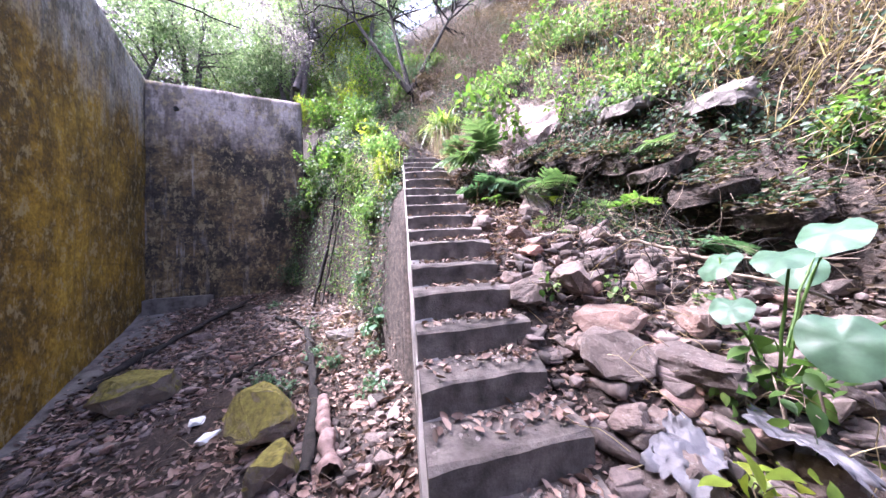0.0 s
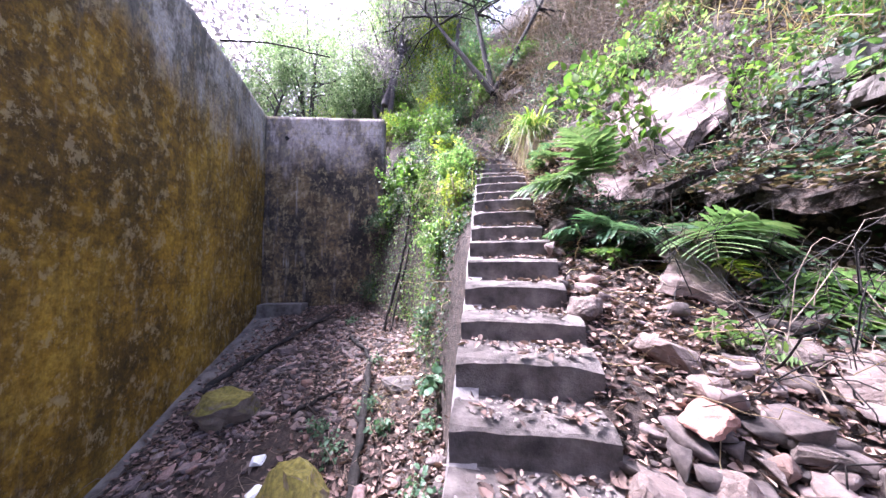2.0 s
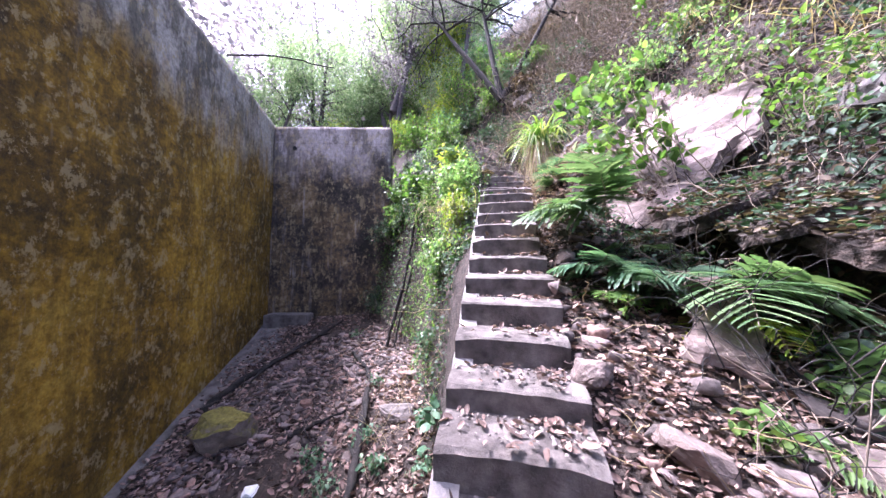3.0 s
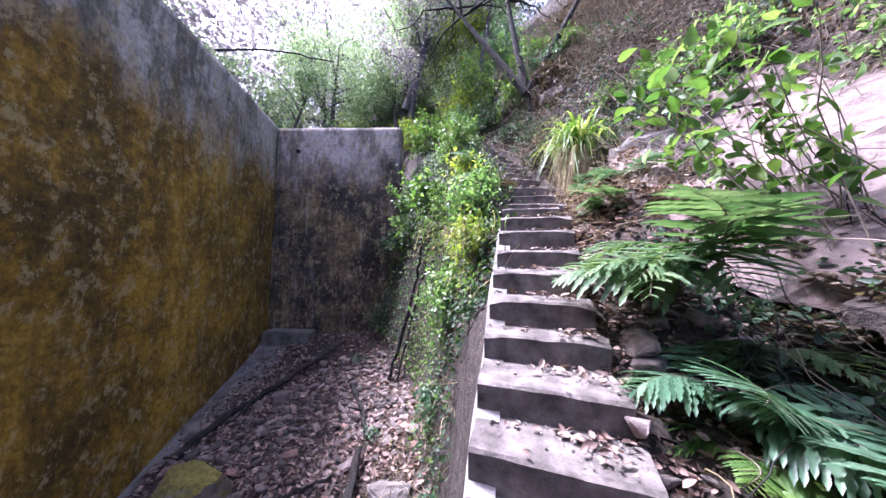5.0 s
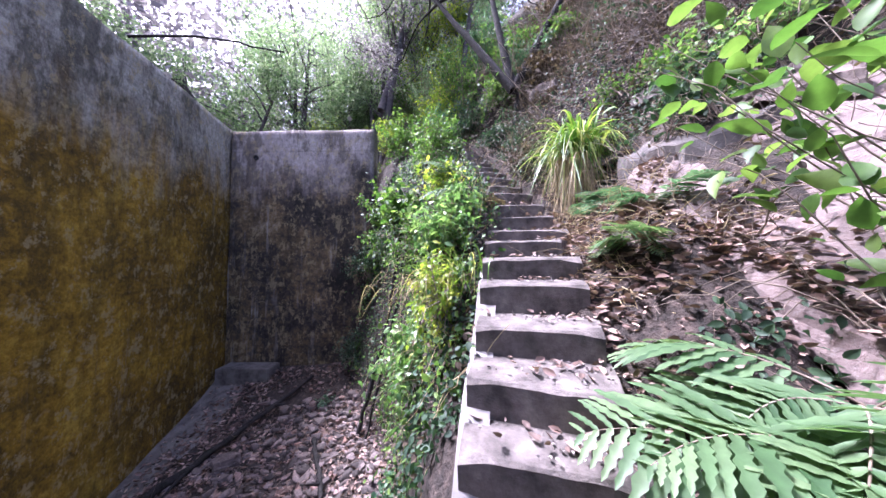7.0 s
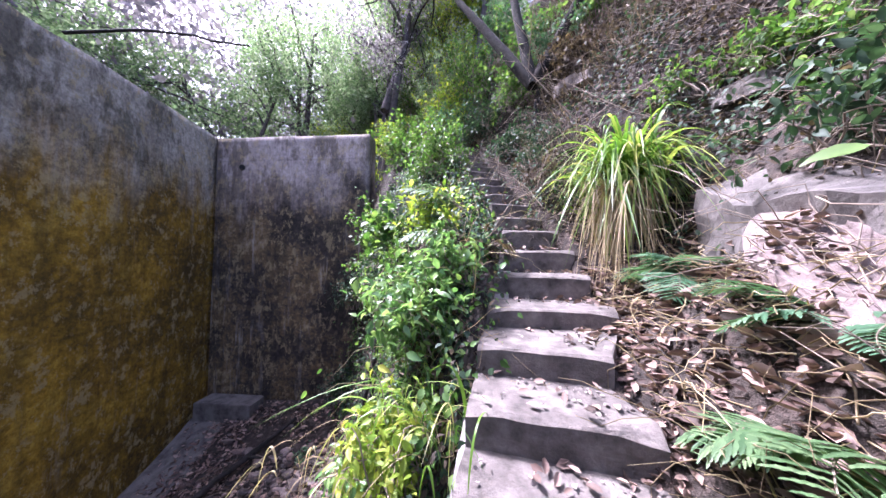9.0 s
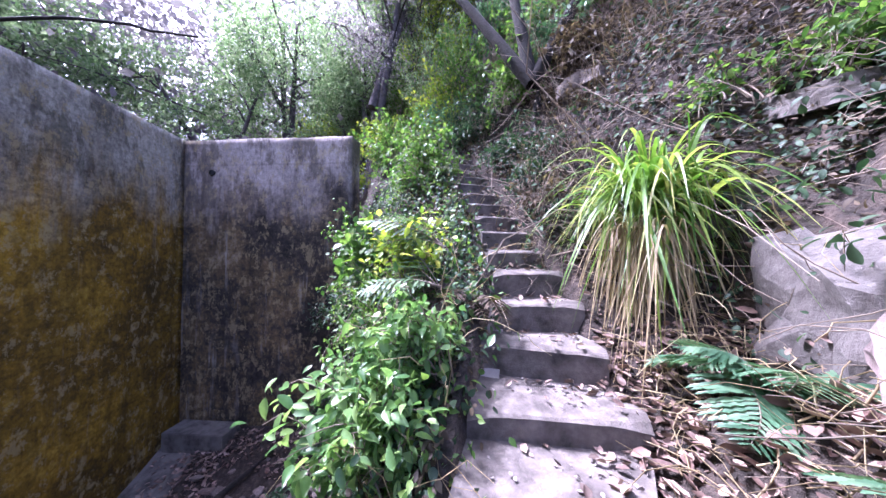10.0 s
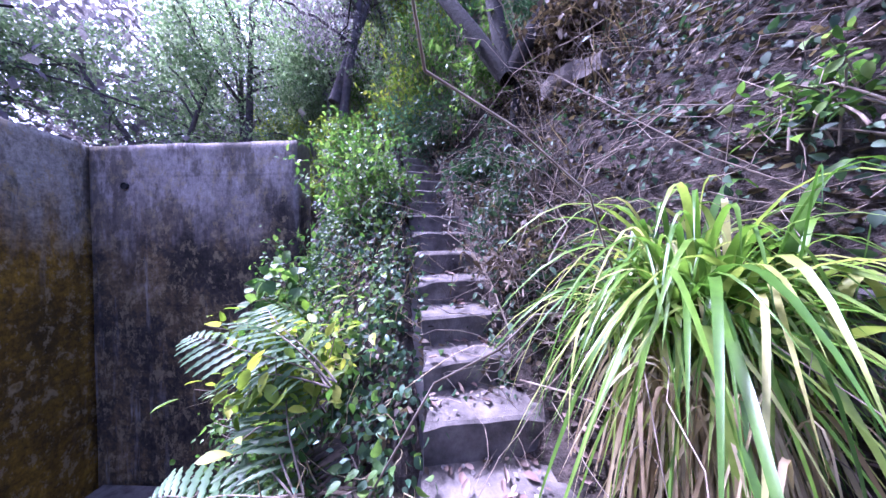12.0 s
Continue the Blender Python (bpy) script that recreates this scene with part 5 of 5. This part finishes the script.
shrub("shrub", "broad-leaved weed growing between broken stones", (1.15, -2.0, gz(1.15, -2.0)), (0.2, 0.16, 0.25), M_LIME, 8, 7, 0.10, 36, width=0.65)
shrub("shrub", "broad-leaved weed growing between broken stones", (1.75, -2.1, gz(1.75, -2.1)), (0.2, 0.16, 0.3), M_LIME, 8, 7, 0.09, 37, width=0.65)


def big_leaf_plant(label, base, spots):
    """Round leaves on long stalks; every leaf a part of its own."""
    root = new("broadleaf_plant")
    root.location = base
    tagged(root, label, "plant")
    for k, (dx, dy, dz, size, tiltx, turn) in enumerate(spots):
        bm = bmesh.new()
        rings, n = [], 24
        c = bm.verts.new((0, 0, -0.01))
        for r in (0.35, 0.7, 1.0):
            ring = []
            for i in range(n):
                a = 2 * math.pi * i / n
                q = r * (1 - 0.28 * max(0, math.cos(a - math.pi / 2)) ** 12 * (r > 0.6)) * (1 + 0.1 * max(0, math.cos(a + math.pi / 2)) ** 6)
                ring.append(bm.verts.new((q * math.cos(a) * size * 0.46, q * math.sin(a) * size * 0.54,
                                          0.05 * size * math.cos(5 * a) * r * r - 0.12 * size * r * r + 0.05 * size * abs(math.cos(a)) * r)))
            rings.append(ring)
        for i in range(n):
            bm.faces.new((c, rings[0][i], rings[0][(i + 1) % n]))
            for a, b in zip(rings, rings[1:]):
                bm.faces.new((a[i], b[i], b[(i + 1) % n], a[(i + 1) % n]))
        lf = part("leaf", bm, M_BROADLEAF, root)
        smooth(lf.data)
        lf.matrix_basis = pose(dx, dy, dz, tiltx, 0, turn)
        st = bent(np.array([0, 0, -0.1]), np.array([dx, dy, dz - 0.005]), 0.08, 8, np.random.RandomState(k), 0.03)
        put_mesh("stalk", tubes("stalk", [(st, np.linspace(0.009, 0.005, 8))], 5), M_GREEN, root)
    return root


big_leaf_plant("plant with large round blue-green leaves on long stalks", (1.75, -1.65, gz(1.75, -1.65)), [
    (-0.22, -0.34, 0.38, 0.24, 62, -58), (-0.24, -0.02, 0.46, 0.18, 35, -70), (-0.04, -0.10, 0.70, 0.22, 25, -75), (0.15, -0.45, 0.58, 0.30, 50, -50),
    (0.30, -0.10, 0.80, 0.26, 40, -80), (0.36, -0.50, 0.40, 0.26, 55, -40), (0.05, 0.22, 0.66, 0.22, 45, -95), (0.42, 0.10, 0.62, 0.24, 50, -60)])


def sheet(label, base, sx, sy, turn, seed):
    """A crumpled torn sheet draped over stones."""
    bm = bmesh.new()
    n = 22
    g = []
    for i in range(n + 1):
        row = []
        for j in range(n + 1):
            x, y = (i / n - 0.5) * sx, (j / n - 0.5) * sy
            q = Vector((x * 5, y * 5, seed))
            rag = 1 + 0.25 * noise.noise(Vector((i * 0.4, j * 0.4, seed + 4)))
            w = pose(0, 0, 0, 0, 0, turn) @ Vector((x * rag, y * rag, 0))
            z = gz(base[0] + w.x, base[1] + w.y) + base[2]
            row.append(bm.verts.new((base[0] + w.x, base[1] + w.y, z + 0.09 * noise.noise(q) + 0.05 * noise.noise(q * 2.6) + 0.03 * abs(noise.noise(q * 6)))))
        g.append(row)
    for i in range(n):
        for j in range(n):
            bm.faces.new((g[i][j], g[i + 1][j], g[i + 1][j + 1], g[i][j + 1]))
    ob = part("plastic_sheet", bm, M_SHEET)
    smooth(ob.data)
    return tagged(ob, label, "plastic sheet", group="plastic sheets")


sheet("crumpled whitish plastic sheet caught between boulders", (1.02, -1.80, 0.12), 0.26, 0.20, 20, 1)
sheet("torn white plastic sheet draped over stones", (1.42, -1.92, 0.2), 0.14, 0.28, 20, 2)

# ---- grass tussock ----
grass("tall green grass tussock with dry hanging blades beside the steps", (1.13, 3.92, gz(1.13, 3.92) + 0.05), 760, 1.34, 0.0125, 4, M_GRASS, M_STRAW, (-0.1, -0.2), 0.10, 520)

# ---- left bank ----
shrub("shrub", "leafy green bush overhanging the tank beside the steps", (-0.42, 2.75, gz(-0.42, 2.75)), (0.34, 0.42, 0.66), M_BUSH, 56, 30, 0.08, 41, (-0.03, -0.05, 0.10), 0.1, width=0.45)
shrub("shrub", "leafy green bush hanging down the bank", (-0.6, 2.5, gz(-0.6, 2.5)), (0.42, 0.42, 0.5), M_BUSH, 60, 28, 0.08, 42, (-0.05, -0.1, -0.2), 0.1, width=0.45, hang=0.3)
shrub("ivy", "blue-green ivy trailing down the stair wall", (-0.25, 2.35, gz(-0.25, 2.35) + 0.05), (0.22, 0.3, 0.75), M_BLUE, 40, 26, 0.06, 43, (-0.15, -0.1, -0.65), 0.02, category="ivy", width=0.8, hang=0.6)
shrub("ivy", "green ivy trailing down the bank", (-0.85, 2.55, gz(-0.85, 2.55)), (0.3, 0.4, 0.55), M_BLUE, 36, 22, 0.06, 44, (0.0, -0.1, -0.35), 0.02, category="ivy", width=0.8, hang=0.6)
grass("green and straw-coloured grass hanging over the stair wall", (-0.18, 2.3, gz(-0.18, 2.3) + 0.05), 60, 0.6, 0.006, 7, M_GRASS, M_STRAW, (-0.3, -0.3), 0.14, 70)
shrub("shrub", "yellow-green leafy bush above the tank", (-0.62, 3.65, gz(-0.62, 3.65)), (0.36, 0.36, 0.5), M_LIME, 30, 18, 0.08, 45, (-0.1, -0.05, 0.5))
fern("pale fern arching over the dark tank", (-0.36, 3.5, gz(-0.36, 3.5) + 0.5), 6, 0.78, 0.12, M_FERN, 46, 0.5, (60, 125), pairs=15, tilt=8)
fern("pale fern arching over the dark tank", (-0.32, 3.3, gz(-0.32, 3.3) + 0.3), 6, 0.66, 0.14, M_FERN, 47, 0.6, (60, 150), pairs=14)
fern("withered brown fern by the step edge", (-0.16, 3.5, gz(-0.16, 3.5)), 7, 0.5, 0.12, M_BROWNLEAF, 48, 0.8, (40, 250))
shrub("shrub", "low leafy plant at the open edge of the steps", (-0.22, 3.0, gz(-0.22, 3.0)), (0.3, 0.35, 0.35), M_BUSH, 30, 18, 0.075, 49, (-0.1, -0.05, 0.1))
shrub("vine", "bright green vine with broad leaves over the wall end", (-1.75, 4.75, gz(-1.75, 4.75)), (0.5, 0.5, 1.0), M_GREEN, 30, 16, 0.13, 50, (-0.1, -0.1, 0.3), category="vine", width=0.75)
shrub("vine", "green vine hanging along the wall end", (-2.5, 5.6, gz(-2.5, 5.6)), (0.55, 0.5, 1.2), M_GREEN, 44, 30, 0.08, 51, (-0.25, -0.1, 0.1), category="vine", hang=0.4, width=0.7)
shrub("shrub", "small-leaved bush on the bank", (-1.2, 4.1, gz(-1.2, 4.1)), (0.6, 0.6, 0.8), M_GREEN, 60, 34, 0.055, 52, (-0.1, -0.1, -0.1), hang=0.3)
shrub("shrub", "small-leaved bush on the bank", (-1.85, 4.9, gz(-1.85, 4.9)), (0.6, 0.6, 0.9), M_DARK, 60, 34, 0.055, 53, (-0.1, -0.1, -0.1), hang=0.3)
shrub("shrub", "dark glossy bush at the end wall", (-2.9, 5.75, gz(-2.9, 5.75)), (0.6, 0.4, 0.8), M_DARK, 46, 30, 0.08, 54, (-0.3, 0, 0.2), width=0.4)
shrub("shrub", "dark glossy bush at the foot of the end wall", (-3.4, 5.7, gz(-3.4, 5.7)), (0.6, 0.4, 0.7), M_DARK, 40, 26, 0.08, 55, width=0.4)
shrub("shrub", "green bush above the bank's upper end", (-1.2, 5.2, gz(-1.2, 5.2)), (0.7, 0.7, 1.2), M_GREEN, 56, 30, 0.075, 56)
shrub("shrub", "green bush behind the wall end", (-2.6, 6.9, gz(-2.6, 6.9)), (0.9, 0.7, 1.5), M_GREEN, 60, 34, 0.09, 57)
shrub("shrub", "dark green bush behind the upper steps", (-1.2, 6.9, gz(-1.2, 6.9)), (0.8, 0.8, 1.3), M_BLUE, 60, 30, 0.08, 58)
shrub("shrub", "yellow-green bush behind the end wall", (-4.6, 7.6, gz(-4.6, 7.6)), (0.9, 0.6, 1.2), M_LIME, 60, 34, 0.09, 59)
shrub("shrub", "yellow-green bush behind the end wall", (-3.5, 7.9, gz(-3.5, 7.9)), (0.8, 0.6, 1.5), M_LIME, 50, 34, 0.09, 60)
for k, (x, y) in enumerate([(-1.77, 1.15), (-1.2, 1.35), (-1.55, 1.75), (-0.78, 1.9), (-0.55, 0.6), (-2.2, 1.5), (-0.62, 1.3), (-3.6, 4.9), (-2.0, 2.9)]):
    shrub("weed", "low grey-green weed on the tank floor", (x, y, gz(x, y) + 0.02), (0.22, 0.22, 0.16), M_BLUE, 12, 9, 0.065, 70 + k, sag=0.05, stem_r=0.003, category="weed", width=0.6)
shrub("weed", "round-leaved weed at the stair wall's foot", (-0.5, 1.55, gz(-0.5, 1.55)), (0.2, 0.2, 0.3), M_BLUE, 9, 5, 0.14, 80, category="weed", width=0.9)

for k, (x, y, r, mat) in enumerate([(-1.1, 7.6, (1.0, 0.9, 2.3), M_GREEN), (-2.3, 8.4, (1.1, 0.9, 2.5), M_CANOPY), (-0.3, 7.4, (0.7, 0.7, 1.7), M_BLUE), (-3.6, 9.2, (1.2, 0.9, 2.2), M_GREEN), (-1.7, 7.2, (0.7, 0.6, 1.6), M_LIME)]):
    shrub("shrub", "tall leafy bush behind the upper steps", (x, y, gz(x, y)), r, mat, 80, 40, 0.085, 180 + k, (0, 0, r[2] * 0.35), stem_r=0.009)
shrub("shrub", "bright lime-green leafy plant under the overhanging bush", (-0.28, 2.2, gz(-0.28, 2.2)), (0.26, 0.4, 0.62), M_LIME, 56, 26, 0.06, 190, (-0.1, -0.1, -0.05), hang=0.5, width=0.42)
for k, (x, y, r, mat) in enumerate([(0.15, 5.9, 0.75, M_GREEN), (-0.45, 6.5, 0.8, M_DARK), (0.75, 5.75, 0.7, M_BLUE), (1.3, 5.6, 0.6, M_GREEN), (0.5, 6.6, 0.9, M_GREEN), (1.6, 6.6, 0.9, M_BROWNLEAF), (0.95, 5.2, 0.5, M_BROWNLEAF), (0.1, 5.35, 0.4, M_DARK)]):
    shrub("shrub", "leafy bush round the foot of the dark tree", (x, y, gz(x, y)), (r, r, r * 1.1), mat, 60, 30, 0.075, 210 + k)
# ---- trees ----
fork = 6.19 - gz(0.33, 5.25)
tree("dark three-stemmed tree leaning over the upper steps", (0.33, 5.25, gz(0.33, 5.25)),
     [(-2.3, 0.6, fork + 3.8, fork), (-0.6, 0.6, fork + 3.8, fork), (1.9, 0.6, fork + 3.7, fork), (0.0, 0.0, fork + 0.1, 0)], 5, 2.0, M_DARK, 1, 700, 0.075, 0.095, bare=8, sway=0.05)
TREES = [  # x, y, base height, trunk height, crown, leaf colour, leaves, leaf size
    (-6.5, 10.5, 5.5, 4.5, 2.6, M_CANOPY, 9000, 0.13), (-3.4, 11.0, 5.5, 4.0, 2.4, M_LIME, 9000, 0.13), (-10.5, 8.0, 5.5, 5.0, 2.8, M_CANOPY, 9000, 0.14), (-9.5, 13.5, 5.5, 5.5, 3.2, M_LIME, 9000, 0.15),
    (-1.6, 11.5, 7.0, 3.4, 2.2, M_CANOPY, 5000, 0.12), (2.6, 12.5, 8.5, 4.0, 2.4, M_CANOPY, 5000, 0.13), (-5.5, 15.5, 5.8, 6.0, 3.4, M_HAZED, 9000, 0.16), (-14.0, 12.0, 5.5, 6.0, 3.6, M_CANOPY, 9000, 0.17),
    (-1.0, 16.0, 9.0, 6.0, 3.6, M_CANOPY, 9000, 0.17), (-13.0, 4.0, 5.5, 5.5, 3.2, M_CANOPY, 8000, 0.16), (-16.0, 20.0, 5.5, 8.0, 4.6, M_HAZED, 9000, 0.22), (-7.0, 23.0, 6.0, 9.0, 4.8, M_CANOPY, 9000, 0.22),
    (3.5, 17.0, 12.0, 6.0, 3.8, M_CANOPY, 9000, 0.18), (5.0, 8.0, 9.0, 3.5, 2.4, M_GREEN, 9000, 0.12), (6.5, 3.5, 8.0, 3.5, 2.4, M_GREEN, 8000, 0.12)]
# The first five are unseen, added out of view to shade the start.
TREES += [(-7.2, -1.2, 5.5, 8.0, 3.8, M_GREEN, 17000, 0.24), (-7.0, -4.2, 5.5, 7.5, 3.6, M_GREEN, 14000, 0.22), (-5.0, -9.0, 2.0, 7.0, 3.4, M_GREEN, 9000, 0.16), (2.5, -8.5, 1.5, 7.0, 3.4, M_GREEN, 9000, 0.16), (7.0, -4.5, 6.0, 5.0, 3.0, M_GREEN, 9000, 0.15), (-4.2, 8.4, 5.5, 8.5, 3.2, M_HAZED, 11000, 0.11), (-8.8, 9.6, 5.5, 8.0, 3.4, M_CANOPY, 11000, 0.12), (-1.6, 10.4, 7.0, 6.5, 3.0, M_CANOPY, 10000, 0.11), (-6.2, 13.0, 5.5, 9.5, 3.6, M_HAZED, 10000, 0.14), (-4.8, 9.0, 5.5, 6.5, 3.0, M_CANOPY, 9000, 0.13), (-8.0, 18.0, 5.5, 9.0, 4.2, M_HAZED, 9000, 0.2), (-2.5, 20.0, 8.0, 9.0, 4.2, M_HAZED, 9000, 0.2), (-12.0, 15.5, 5.5, 8.0, 4.0, M_CANOPY, 9000, 0.18), (-0.5, 15.5, 7.0, 5.0, 2.8, M_CANOPY, 6000, 0.15)]
for k, (x, y, z, h, c, mat, n, lf) in enumerate(TREES):
    rng = random.Random(k)
    st = [(rng.uniform(-0.8, 0.8) * c * 0.5, rng.uniform(-0.8, 0.8) * c * 0.4, h, 0), (rng.uniform(-1, 1) * c * 0.6, rng.uniform(-1, 1) * c * 0.5, h * 0.9, h * 0.25)]
    far_off = float(sstep(14, 60, np.hypot(x, y)))
    zz = gz(x, y) * (1 - far_off) + far_off * (4 + 10 * max(-0.2, x / 400))
    tree("slender woodland tree with an airy crown, some unseen for shade", (x, y, zz), st, h, c, mat, 30 + k, int(n * 1.5), lf * 0.85, 0.075 + 0.008 * h, bark=M_BARK_HAZED)


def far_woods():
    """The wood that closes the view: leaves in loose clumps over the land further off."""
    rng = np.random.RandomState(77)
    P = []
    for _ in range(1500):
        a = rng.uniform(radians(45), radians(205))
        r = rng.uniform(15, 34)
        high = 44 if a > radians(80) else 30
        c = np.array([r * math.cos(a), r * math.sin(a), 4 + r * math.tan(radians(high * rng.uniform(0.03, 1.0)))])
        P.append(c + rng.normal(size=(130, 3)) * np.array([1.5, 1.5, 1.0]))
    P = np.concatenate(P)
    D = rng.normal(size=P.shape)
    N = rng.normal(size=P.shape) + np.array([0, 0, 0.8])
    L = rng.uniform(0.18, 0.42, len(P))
    # The pale mauve leaf colour stands in for haze over the distance.
    ob = put_mesh("far_woods", leaves("far_woods", BLADE, P, D, N, L, L * 0.6), M_HAZED)
    tagged(ob, "woodland closing the view, haze put into its pale mauve leaves", "woods", kind="stuff")


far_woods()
